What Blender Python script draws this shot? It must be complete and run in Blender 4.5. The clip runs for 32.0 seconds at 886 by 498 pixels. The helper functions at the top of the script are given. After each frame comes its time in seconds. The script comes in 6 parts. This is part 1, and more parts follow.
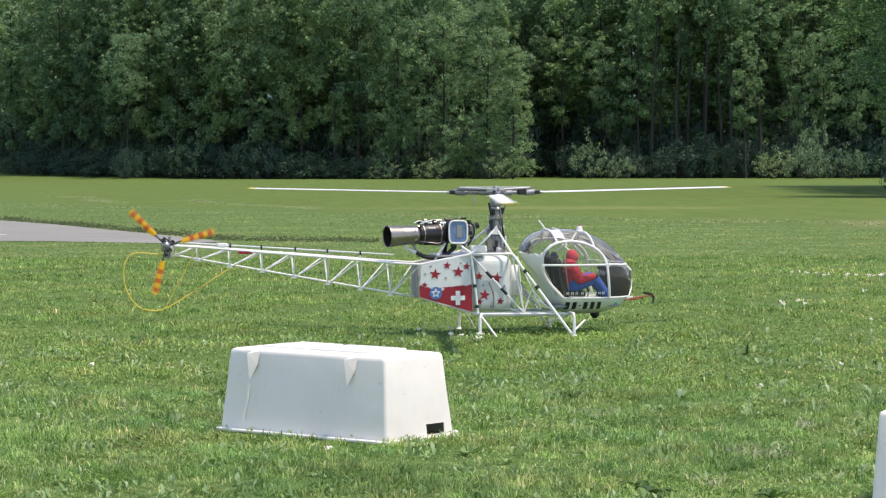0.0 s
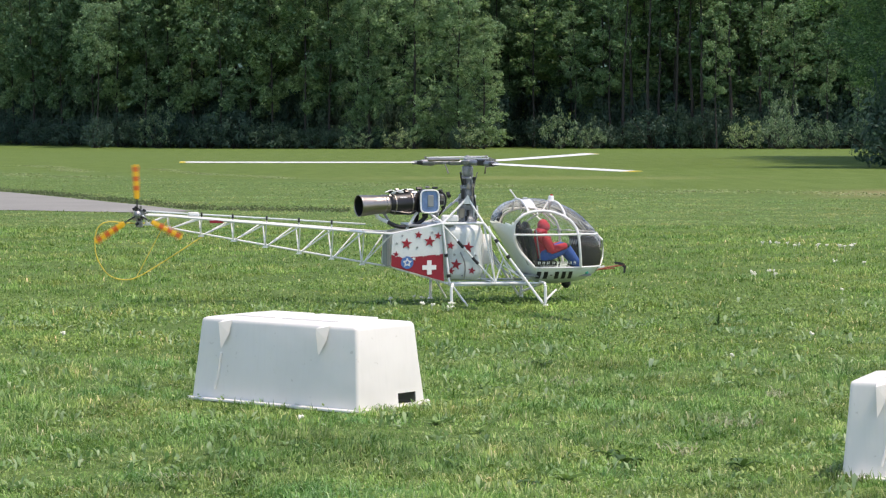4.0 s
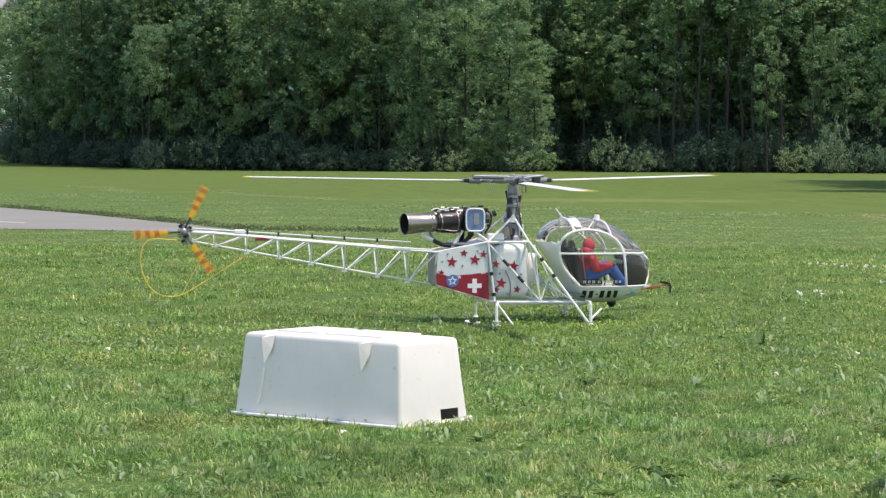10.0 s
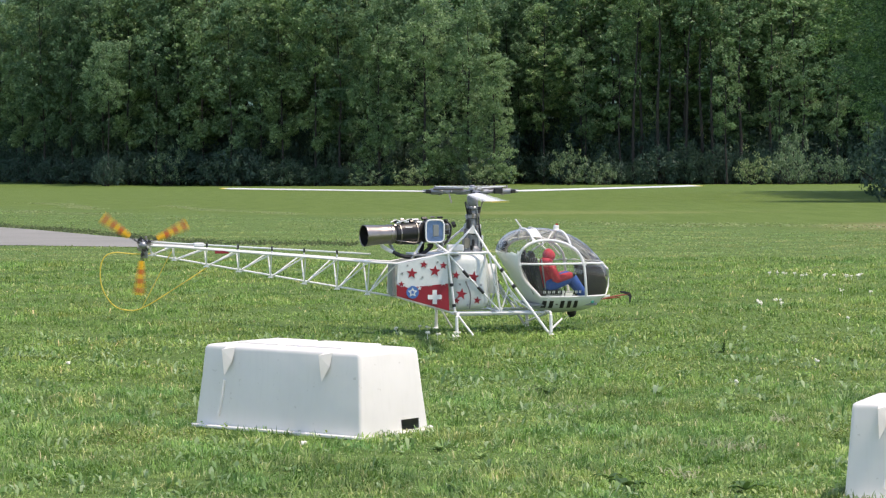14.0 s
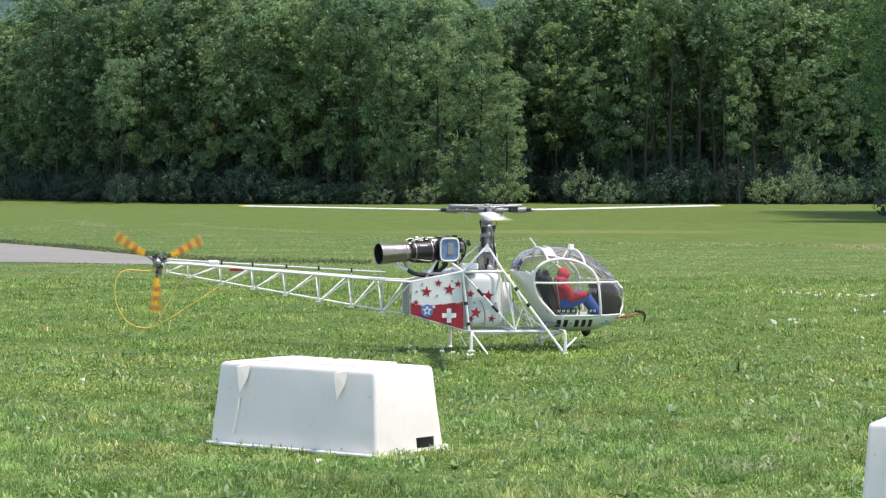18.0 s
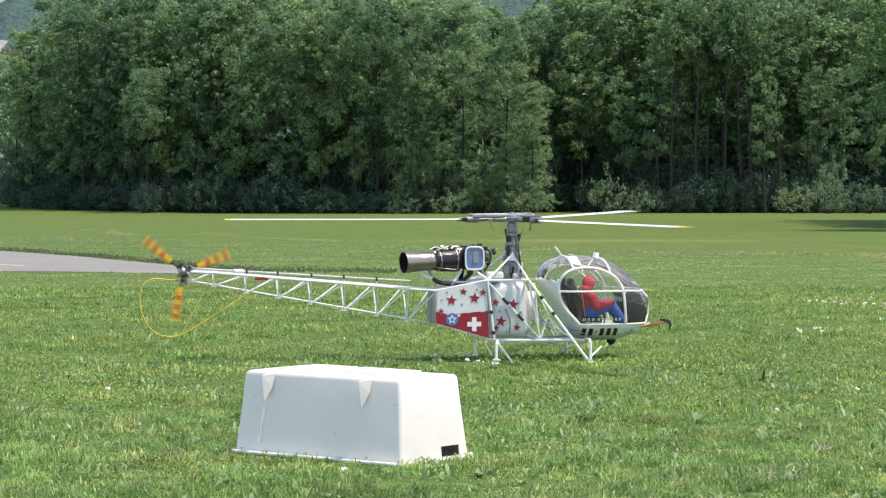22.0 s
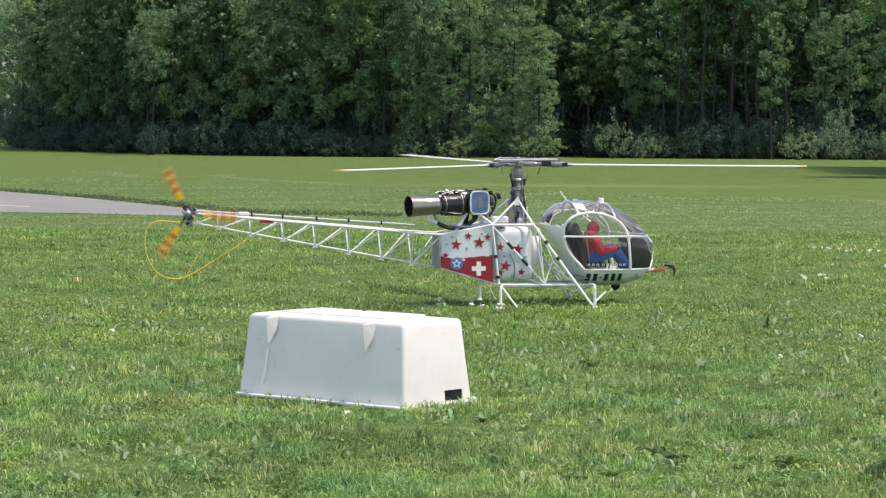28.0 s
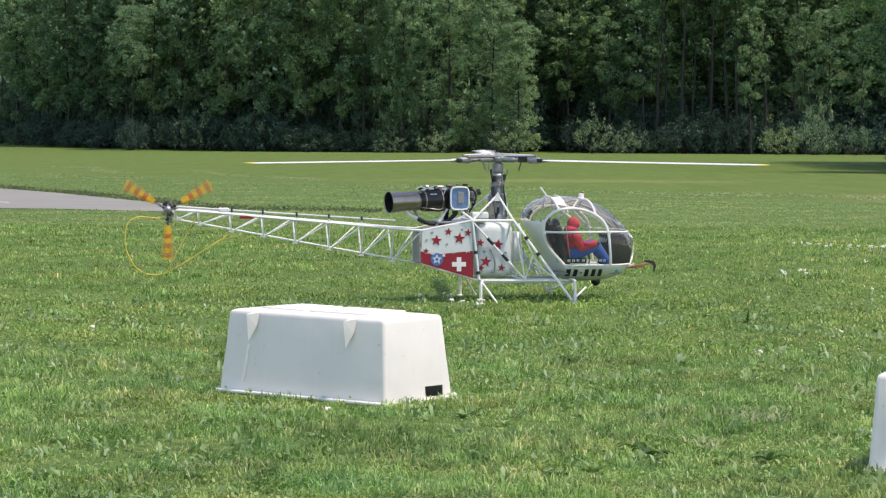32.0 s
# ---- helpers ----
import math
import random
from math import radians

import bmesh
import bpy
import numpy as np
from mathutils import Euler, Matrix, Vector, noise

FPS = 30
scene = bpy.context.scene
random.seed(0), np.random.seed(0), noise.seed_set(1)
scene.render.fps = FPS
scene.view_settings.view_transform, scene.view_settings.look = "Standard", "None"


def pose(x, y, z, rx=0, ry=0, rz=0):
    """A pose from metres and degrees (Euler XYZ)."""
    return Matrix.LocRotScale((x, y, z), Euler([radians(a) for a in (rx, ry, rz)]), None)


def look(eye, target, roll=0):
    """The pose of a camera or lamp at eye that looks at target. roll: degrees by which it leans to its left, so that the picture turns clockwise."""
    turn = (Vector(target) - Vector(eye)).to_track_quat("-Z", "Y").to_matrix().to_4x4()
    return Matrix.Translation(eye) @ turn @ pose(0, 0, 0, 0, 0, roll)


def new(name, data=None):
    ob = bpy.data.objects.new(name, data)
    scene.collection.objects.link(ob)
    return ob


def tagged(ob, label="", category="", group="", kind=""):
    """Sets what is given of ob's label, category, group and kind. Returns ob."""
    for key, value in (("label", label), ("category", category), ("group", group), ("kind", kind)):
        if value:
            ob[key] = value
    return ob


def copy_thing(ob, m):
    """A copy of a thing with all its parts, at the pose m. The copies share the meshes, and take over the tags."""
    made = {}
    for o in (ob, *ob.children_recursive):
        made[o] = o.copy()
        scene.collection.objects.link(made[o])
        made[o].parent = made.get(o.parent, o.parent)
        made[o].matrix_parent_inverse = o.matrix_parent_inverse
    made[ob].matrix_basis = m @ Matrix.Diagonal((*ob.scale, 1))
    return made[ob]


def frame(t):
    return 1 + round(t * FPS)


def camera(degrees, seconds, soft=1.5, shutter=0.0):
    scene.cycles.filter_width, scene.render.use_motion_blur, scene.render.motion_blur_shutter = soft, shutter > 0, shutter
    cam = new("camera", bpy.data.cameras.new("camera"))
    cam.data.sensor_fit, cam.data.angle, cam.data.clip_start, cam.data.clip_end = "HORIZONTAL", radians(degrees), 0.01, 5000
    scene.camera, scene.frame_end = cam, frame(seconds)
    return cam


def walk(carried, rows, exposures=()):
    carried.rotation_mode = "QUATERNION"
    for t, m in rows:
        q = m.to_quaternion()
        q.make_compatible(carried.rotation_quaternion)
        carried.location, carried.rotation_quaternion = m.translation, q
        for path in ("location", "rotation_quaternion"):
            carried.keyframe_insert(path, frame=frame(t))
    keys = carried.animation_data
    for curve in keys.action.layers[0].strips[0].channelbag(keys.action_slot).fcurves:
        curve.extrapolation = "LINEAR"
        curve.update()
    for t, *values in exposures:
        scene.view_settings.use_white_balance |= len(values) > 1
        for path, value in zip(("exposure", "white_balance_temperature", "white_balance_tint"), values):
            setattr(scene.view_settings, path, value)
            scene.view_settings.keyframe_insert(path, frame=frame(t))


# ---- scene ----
# A large turbine model helicopter spins up on an airfield meadow, a white tub before it, a wood behind.
cam = camera(16.522, 32.0, soft=1.25, shutter=0.16)
PATH = [
    (0, pose(-0.0035, 0.0022, 1.1878, 87.2490, 0.1598, 0.0866)),
    (0.5, pose(-0.0052, 0.0019, 1.1834, 87.2133, 0.1174, 0.1258)),
    (1, pose(-0.0037, 0.0020, 1.1845, 87.0365, 0.1908, 0.0442)),
    (1.5, pose(-0.0051, 0.0022, 1.1880, 86.8607, 0.2018, -0.1152)),
    (2, pose(-0.0028, 0.0021, 1.1867, 86.8481, 0.2385, -0.2553)),
    (2.5, pose(-0.0027, 0.0021, 1.1867, 86.8315, 0.2067, -0.3625)),
    (4.5, pose(-0.0089, 0.0020, 1.1844, 86.6636, -0.0100, -0.4248)),
    (5, pose(-0.0047, 0.0021, 1.1856, 86.6627, -0.0107, -0.0698)),
    (5.5, pose(-0.0054, 0.0021, 1.1862, 86.6543, -0.0431, -0.0988)),
    (6, pose(-0.0043, 0.0023, 1.1890, 86.7073, -0.0205, -0.0138)),
    (6.5, pose(-0.0075, 0.0022, 1.1878, 86.7616, -0.0646, 0.0289)),
    (7, pose(-0.0116, 0.0021, 1.1856, 87.0240, -0.1568, 0.0124)),
    (7.5, pose(-0.0160, 0.0021, 1.1861, 87.0313, -0.1605, 0.0515)),
    (8, pose(-0.0262, 0.0020, 1.1846, 87.0754, -0.2401, 0.0729)),
    (8.5, pose(-0.0470, 0.0018, 1.1804, 87.0418, -0.2723, -0.0530)),
    (9, pose(-0.0521, 0.0017, 1.1792, 86.9666, -0.2747, -0.9375)),
    (9.5, pose(-0.0181, 0.0014, 1.1743, 87.0249, -0.1575, -0.6128)),
    (10, pose(0.0162, 0.0005, 1.1586, 87.1257, -0.1642, 0.4934)),
    (10.5, pose(0.0200, 0.0002, 1.1533, 87.2458, -0.1132, 0.8791)),
    (11, pose(0.0165, -0.0003, 1.1454, 87.7256, -0.0623, 0.9780)),
    (11.5, pose(0.0265, -0.0003, 1.1450, 87.6913, 0.0746, 1.0403)),
    (12, pose(0.0386, -0.0000, 1.1497, 87.4861, 0.1903, 0.9627)),
    (12.5, pose(0.0388, -0.0001, 1.1476, 87.1825, 0.2164, 0.5832)),
    (13, pose(0.0353, -0.0001, 1.1476, 87.2091, 0.1775, 0.3905)),
    (13.5, pose(0.0257, -0.0003, 1.1453, 87.2564, 0.2449, -0.0390)),
    (14, pose(0.0224, -0.0003, 1.1442, 87.3913, 0.2795, -0.2605)),
    (14.5, pose(0.0230, -0.0004, 1.1434, 87.5545, 0.2437, -0.5697)),
    (16.5, pose(0.0142, -0.0004, 1.1424, 87.7115, 0.0892, 0.0107)),
    (17, pose(0.0103, -0.0003, 1.1447, 87.7007, 0.0889, -0.0145)),
    (17.5, pose(0.0121, -0.0003, 1.1442, 87.7158, 0.1288, 0.0003)),
    (18, pose(0.0089, -0.0004, 1.1432, 87.7424, 0.0613, -0.0263)),
    (18.5, pose(0.0067, -0.0004, 1.1439, 87.8031, 0.0007, -0.0492)),
    (19, pose(0.0115, -0.0004, 1.1436, 87.8525, 0.0446, -0.0963)),
    (19.5, pose(0.0135, -0.0002, 1.1459, 87.8555, 0.0266, -0.1426)),
    (20, pose(0.0173, -0.0004, 1.1426, 87.8409, 0.0455, -0.0941)),
    (20.5, pose(0.0197, -0.0004, 1.1425, 87.8250, 0.0583, -0.0193)),
    (21, pose(0.0166, -0.0003, 1.1447, 87.8800, 0.0876, 0.1435)),
    (21.5, pose(0.0180, -0.0004, 1.1428, 87.8932, 0.1159, 0.3750)),
    (22, pose(0.0118, -0.0006, 1.1399, 87.9186, 0.1236, 0.4526)),
    (22.5, pose(0.0099, -0.0006, 1.1391, 87.8742, 0.0932, 0.5858)),
    (23, pose(0.0074, -0.0004, 1.1435, 87.8403, 0.0858, 0.6947)),
    (23.5, pose(0.0016, -0.0003, 1.1456, 87.9200, 0.1040, 0.7100)),
    (24, pose(0.0028, -0.0003, 1.1453, 88.0408, 0.0279, 0.6814)),
    (24.5, pose(0.0039, -0.0004, 1.1430, 88.1819, 0.0293, 0.4852)),
    (26.5, pose(0.0148, -0.0001, 1.1486, 88.4622, -0.1505, 0.7410)),
    (27, pose(0.0141, -0.0002, 1.1462, 88.4754, -0.1604, 0.6007)),
    (27.5, pose(0.0169, -0.0006, 1.1397, 87.0986, -0.2233, 0.5301)),
    (28, pose(0.0162, -0.0005, 1.1414, 86.8647, -0.2705, 0.5787)),
    (28.5, pose(0.0159, -0.0005, 1.1410, 86.7570, -0.2174, 0.5128)),
    (29, pose(0.0134, -0.0005, 1.1409, 86.7241, -0.1979, 0.5137)),
    (29.5, pose(0.0125, -0.0005, 1.1414, 86.7131, -0.1020, 0.4400)),
    (30, pose(0.0111, -0.0005, 1.1410, 86.6651, -0.1014, 0.4482)),
    (30.5, pose(0.0101, -0.0005, 1.1412, 86.6282, -0.1462, 0.3886)),
    (31, pose(0.0096, -0.0003, 1.1441, 86.6513, -0.1279, 0.3648)),
    (31.5, pose(0.0115, -0.0004, 1.1436, 86.7507, -0.1303, 0.2625)),
    (32, pose(0.0138, -0.0003, 1.1445, 86.7744, -0.2451, 0.1964)),
]
EXPOSURES = [(0.0, 0.94, 7400, 19), (1.0, 0.90, 7400, 19), (10.0, 0.90, 7400, 19), (11.0, 1.00, 7400, 19), (12.0, 0.93, 7400, 19), (14.0, 0.94, 7400, 19), (17.0, 1.05, 7400, 19), (24.0, 1.11, 7400, 19), (27.0, 1.20, 7400, 19), (27.7, 0.92, 7400, 19), (29.0, 0.88, 7400, 19), (32.0, 0.88, 7400, 19)]
walk(cam, PATH, EXPOSURES)

# ---------------------------------------------------------------- light
SUN_ELEVATION, SUN_AZIMUTH = radians(68), math.atan2(-0.37, 0.93)   # azimuth as an angle from +x
world = bpy.data.worlds.new("sky")
scene.world = world
world.use_nodes = True
wn = world.node_tree
sky = wn.nodes.new("ShaderNodeTexSky")
sky.sky_type, sky.sun_disc = "NISHITA", False
sky.sun_elevation, sky.sun_rotation = SUN_ELEVATION, radians(90) - SUN_AZIMUTH
sky.air_density, sky.dust_density, sky.ozone_density, sky.altitude = 1.0, 1.0, 1.0, 600
wn.links.new(sky.outputs[0], wn.nodes["Background"].inputs[0])
wn.nodes["Background"].inputs[1].default_value = 0.15
sun = new("sun", bpy.data.lights.new("sun", "SUN"))
sun.data.energy, sun.data.angle, sun.data.color = 2.15, radians(0.5), (1.0, 0.95, 0.87)
sun_way = Vector((math.cos(SUN_AZIMUTH) * math.cos(SUN_ELEVATION), math.sin(SUN_AZIMUTH) * math.cos(SUN_ELEVATION), math.sin(SUN_ELEVATION)))
sun.matrix_world = look(sun_way * 60, (0, 0, 0))


# ---------------------------------------------------------------- materials
def nodes_of(name):
    m = bpy.data.materials.new(name)
    m.use_nodes = True
    t = m.node_tree
    return m, t, t.nodes["Principled BSDF"]


def noise_fac(t, scale, detail=4.0, coords="Object", rough=0.55):
    tc = t.nodes.new("ShaderNodeTexCoord")
    n = t.nodes.new("ShaderNodeTexNoise")
    n.inputs["Scale"].default_value, n.inputs["Detail"].default_value, n.inputs["Roughness"].default_value = scale, detail, rough
    t.links.new(tc.outputs[coords], n.inputs["Vector"])
    return n.outputs["Fac"]


def ramp(t, fac, stops):
    r = t.nodes.new("ShaderNodeValToRGB")
    r.color_ramp.elements[0].position, r.color_ramp.elements[0].color = stops[0][0], (*stops[0][1], 1)
    r.color_ramp.elements[1].position, r.color_ramp.elements[1].color = stops[-1][0], (*stops[-1][1], 1)
    for p, c in stops[1:-1]:
        r.color_ramp.elements.new(p).color = (*c, 1)
    t.links.new(fac, r.inputs[0])
    return r.outputs[0]


def mix(t, fac, a, b, kind="MIX"):
    n = t.nodes.new("ShaderNodeMix")
    n.data_type, n.blend_type = "RGBA", kind
    for k, v in ((0, fac), (6, a), (7, b)):
        if isinstance(v, bpy.types.NodeSocket):
            t.links.new(v, n.inputs[k])
        else:
            n.inputs[k].default_value = v if k == 0 else (*v, 1)
    return n.outputs[2]


def bump(t, p, height, strength=0.3, distance=0.01):
    b = t.nodes.new("ShaderNodeBump")
    b.inputs["Strength"].default_value, b.inputs["Distance"].default_value = strength, distance
    t.links.new(height, b.inputs["Height"])
    t.links.new(b.outputs[0], p.inputs["Normal"])


def mat(name, a, b=None, scale=8.0, fine=90.0, rough=0.5, metal=0.0, relief=0.15, depth=0.002, coat=0.0):
    """Paint, plastic, metal: two colours mixed at a coarse scale, grime at a fine one, a little relief."""
    m, t, p = nodes_of(name)
    b = b or tuple(0.86 * v for v in a)
    coarse = ramp(t, noise_fac(t, scale), ((0.35, a), (0.75, b)))
    small = noise_fac(t, fine, 5.0)
    col = mix(t, 0.35, coarse, ramp(t, small, ((0.3, tuple(0.8 * v for v in a)), (0.6, a))))
    t.links.new(col, p.inputs["Base Color"])
    p.inputs["Roughness"].default_value, p.inputs["Metallic"].default_value = rough, metal
    p.inputs["Coat Weight"].default_value = coat
    if relief:
        bump(t, p, small, relief, depth)
    return m


WHITE_PAINT = mat("white_paint", (0.80, 0.80, 0.78), (0.70, 0.71, 0.70), rough=0.35, relief=0.05, coat=0.2)
HULL_PAINT = mat("hull_paint", (0.65, 0.72, 0.685), (0.58, 0.65, 0.62), 5, rough=0.35, relief=0.05, coat=0.3)
PANEL_PAINT = mat("panel_paint", (0.66, 0.70, 0.68), (0.58, 0.62, 0.60), 6, rough=0.4, relief=0.05)
TANK_PAINT = mat("tank_paint", (0.62, 0.67, 0.655), (0.54, 0.58, 0.57), 5, rough=0.45, relief=0.06)
RED_PAINT = mat("red_paint", (0.30, 0.007, 0.020), (0.24, 0.006, 0.016), 6, rough=0.5, relief=0.05)
BLUE_PAINT = mat("blue_paint", (0.05, 0.16, 0.42), rough=0.4, relief=0.0)
GREY_PAINT = mat("grey_paint", (0.25, 0.27, 0.27), (0.18, 0.2, 0.2), rough=0.5)
BLACK = mat("black_plastic", (0.012, 0.012, 0.014), (0.02, 0.02, 0.022), rough=0.45)
BLACK_METAL = mat("black_casing", (0.02, 0.02, 0.022), (0.035, 0.033, 0.033), 15, rough=0.35, metal=0.3)
STEEL = mat("steel", (0.34, 0.31, 0.28), (0.22, 0.195, 0.17), 14, 200, rough=0.36, metal=1.0, relief=0.08)
GREY_METAL = mat("grey_metal", (0.32, 0.33, 0.34), (0.2, 0.21, 0.22), 25, 160, rough=0.42, metal=0.7)
GEARBOX = mat("gearbox_grey", (0.34, 0.35, 0.36), (0.07, 0.075, 0.08), 34, 150, rough=0.5, metal=0.4, relief=0.5, depth=0.006)
BLADE = mat("blade_grey", (0.72, 0.73, 0.72), (0.62, 0.63, 0.62), 4, rough=0.4)
YELLOW = mat("yellow_paint", (0.72, 0.55, 0.08), (0.62, 0.46, 0.05), rough=0.4)
DARK = mat("dark_cloth", (0.03, 0.03, 0.033), (0.05, 0.05, 0.05), 30, rough=0.9)
RED_CLOTH = mat("red_cloth", (0.56, 0.035, 0.055), (0.36, 0.014, 0.030), 25, 200, rough=0.9, relief=0.4)
BLUE_CLOTH = mat("blue_cloth", (0.03, 0.10, 0.36), (0.02, 0.07, 0.26), 25, 200, rough=0.9, relief=0.4)
RED_LENS = mat("red_lens", (0.4, 0.02, 0.01), rough=0.2, relief=0)
GREEN_LENS = mat("green_lens", (0.08, 0.5, 0.36), rough=0.15, relief=0)
RUST = mat("rusty_rod", (0.36, 0.09, 0.05), (0.25, 0.07, 0.04), 30, rough=0.6)
MATT_BLACK = mat("matt_black", (0.010, 0.010, 0.010), (0.016, 0.015, 0.014), rough=0.95, relief=0)
SCREEN = mat("intake_mesh", (0.16, 0.27, 0.48), (0.08, 0.12, 0.20), 30, 260, rough=0.4, metal=0.3, relief=0.4)


def plastic_tub():
    m, t, p = nodes_of("weathered_white_plastic")
    c = ramp(t, noise_fac(t, 3.5), ((0.35, (0.765, 0.742, 0.688)), (0.7, (0.710, 0.687, 0.632))))
    spots = ramp(t, noise_fac(t, 38, 6), ((0.66, (0, 0, 0)), (0.74, (1, 1, 1))))
    c = mix(t, mix(t, 0.55, (0, 0, 0), spots), c, (0.45, 0.42, 0.35))
    # rain streaks, drawn out along the height
    tc, mp, n = t.nodes.new("ShaderNodeTexCoord"), t.nodes.new("ShaderNodeMapping"), t.nodes.new("ShaderNodeTexNoise")
    mp.inputs["Scale"].default_value = (14, 14, 1.2)
    t.links.new(tc.outputs["Object"], mp.inputs[0])
    t.links.new(mp.outputs[0], n.inputs["Vector"])
    c = mix(t, ramp(t, n.outputs["Fac"], ((0.5, (0, 0, 0)), (0.85, (0.14, 0.14, 0.14)))), c, (0.58, 0.57, 0.51))
    t.links.new(c, p.inputs["Base Color"])
    p.inputs["Roughness"].default_value = 0.5
    bump(t, p, noise_fac(t, 4.5, 2), 0.30, 0.03)
    return m


TUB = plastic_tub()


def clear_glass():
    m = bpy.data.materials.new("clear_canopy")
    m.use_nodes = True
    t = m.node_tree
    t.nodes.remove(t.nodes["Principled BSDF"])
    tr, gl, mx, fr = (t.nodes.new("ShaderNode" + k) for k in ("BsdfTransparent", "BsdfGlossy", "MixShader", "Fresnel"))
    tr.inputs[0].default_value = (0.93, 0.95, 0.94, 1)
    gl.inputs["Roughness"].default_value = 0.03
    fr.inputs[0].default_value = 1.38
    t.links.new(fr.outputs[0], mx.inputs[0])
    t.links.new(tr.outputs[0], mx.inputs[1])
    t.links.new(gl.outputs[0], mx.inputs[2])
    # pale diffuse mixed in for the hazy sky reflection on the canopy
    sky_veil, veil_mix = t.nodes.new("ShaderNodeBsdfDiffuse"), t.nodes.new("ShaderNodeMixShader")
    sky_veil.inputs[0].default_value = (0.66, 0.72, 0.68, 1)
    veil_mix.inputs[0].default_value = 0.035
    t.links.new(mx.outputs[0], veil_mix.inputs[1])
    t.links.new(sky_veil.outputs[0], veil_mix.inputs[2])
    t.links.new(veil_mix.outputs[0], t.nodes["Material Output"].inputs[0])
    return m


GLASS = clear_glass()


def banded_blade():
    """Yellow tail rotor blade with red-orange bands across it."""
    m, t, p = nodes_of("banded_blade")
    tc, sep, w = t.nodes.new("ShaderNodeTexCoord"), t.nodes.new("ShaderNodeSeparateXYZ"), t.nodes.new("ShaderNodeMath")
    t.links.new(tc.outputs["Object"], sep.inputs[0])
    shift, out, both = (t.nodes.new("ShaderNodeMath") for _ in range(3))
    shift.operation, shift.inputs[1].default_value = "ADD", 0.031
    t.links.new(sep.outputs["X"], shift.inputs[0])
    w.operation, w.inputs[1].default_value = "PINGPONG", 0.0235
    t.links.new(shift.outputs[0], w.inputs[0])
    out.operation, out.inputs[1].default_value = "GREATER_THAN", 0.118     # the root stays yellow
    t.links.new(sep.outputs["X"], out.inputs[0])
    both.operation = "MULTIPLY"
    t.links.new(w.outputs[0], both.inputs[0])
    t.links.new(out.outputs[0], both.inputs[1])
    c = ramp(t, both.outputs[0], ((0.0113, (0.85, 0.45, 0.01)), (0.0121, (0.60, 0.06, 0.01))))
    t.links.new(mix(t, 0.2, c, ramp(t, noise_fac(t, 40), ((0.3, (0.5, 0.2, 0.02)), (0.7, (0.85, 0.4, 0.02))))), p.inputs["Base Color"])
    p.inputs["Roughness"].default_value = 0.4
    return m


TAIL_BLADE = banded_blade()


def leafy(name, stops, back=0.35, rough=0.5, patches=0.14, clumps=0.0, hues=False):
    """Leaves and grass: a colour for each piece, part of the light let through."""
    m = bpy.data.materials.new(name)
    m.use_nodes = True
    t = m.node_tree
    p = t.nodes["Principled BSDF"]
    geo, info = t.nodes.new("ShaderNodeNewGeometry"), t.nodes.new("ShaderNodeObjectInfo")
    c = ramp(t, geo.outputs["Random Per Island"], stops)
    tone = ramp(t, info.outputs["Random"], ((0.0, (0.68, 0.76, 0.76)), (0.5, (1, 1, 1)), (1.0, (1.30, 1.20, 1.02))))
    c = mix(t, 1.0, c, tone, "MULTIPLY")
    tc, n = t.nodes.new("ShaderNodeTexCoord"), t.nodes.new("ShaderNodeTexNoise")
    t.links.new(geo.outputs["Position"], n.inputs["Vector"])
    n.inputs["Scale"].default_value = 0.9
    c = mix(t, 1.0, c, ramp(t, n.outputs["Fac"], ((0.3, (1 - 1.3 * patches, 1 - patches, 1 - 1.4 * patches)), (0.7, (1 + patches, 1 + 0.6 * patches, 1 + 0.4 * patches)))), "MULTIPLY")
    if hues:
        w = t.nodes.new("ShaderNodeTexNoise")
        t.links.new(geo.outputs["Position"], w.inputs["Vector"])
        w.inputs["Scale"].default_value, w.inputs["Detail"].default_value = 2.3, 5.0
        c = mix(t, 1.0, c, ramp(t, w.outputs["Fac"], ((0.30, (0.82, 1.02, 1.10)), (0.42, (0.94, 1.03, 0.90)), (0.51, (1.02, 1.0, 1.0)), (0.64, (1.28, 1.04, 1.08)))), "MULTIPLY")
    if clumps:
        k = t.nodes.new("ShaderNodeTexNoise")
        t.links.new(geo.outputs["Position"], k.inputs["Vector"])
        k.inputs["Scale"].default_value, k.inputs["Detail"].default_value = 7.0, 4.0
        c = mix(t, 1.0, c, ramp(t, k.outputs["Fac"], ((0.35, (1 - 1.2 * clumps, 1 - clumps, 1 - clumps)), (0.65, (1 + 1.25 * clumps, 1 + clumps, 1 + 1.2 * clumps)))), "MULTIPLY")
    t.links.new(c, p.inputs["Base Color"])
    p.inputs["Roughness"].default_value = rough
    p.inputs["Specular IOR Level"].default_value = 0.3
    tr, mx = t.nodes.new("ShaderNodeBsdfTranslucent"), t.nodes.new("ShaderNodeMixShader")
    t.links.new(c, tr.inputs[0])
    mx.inputs[0].default_value = back
    t.links.new(p.outputs[0], mx.inputs[1])
    t.links.new(tr.outputs[0], mx.inputs[2])
    t.links.new(mx.outputs[0], t.nodes["Material Output"].inputs[0])
    return m


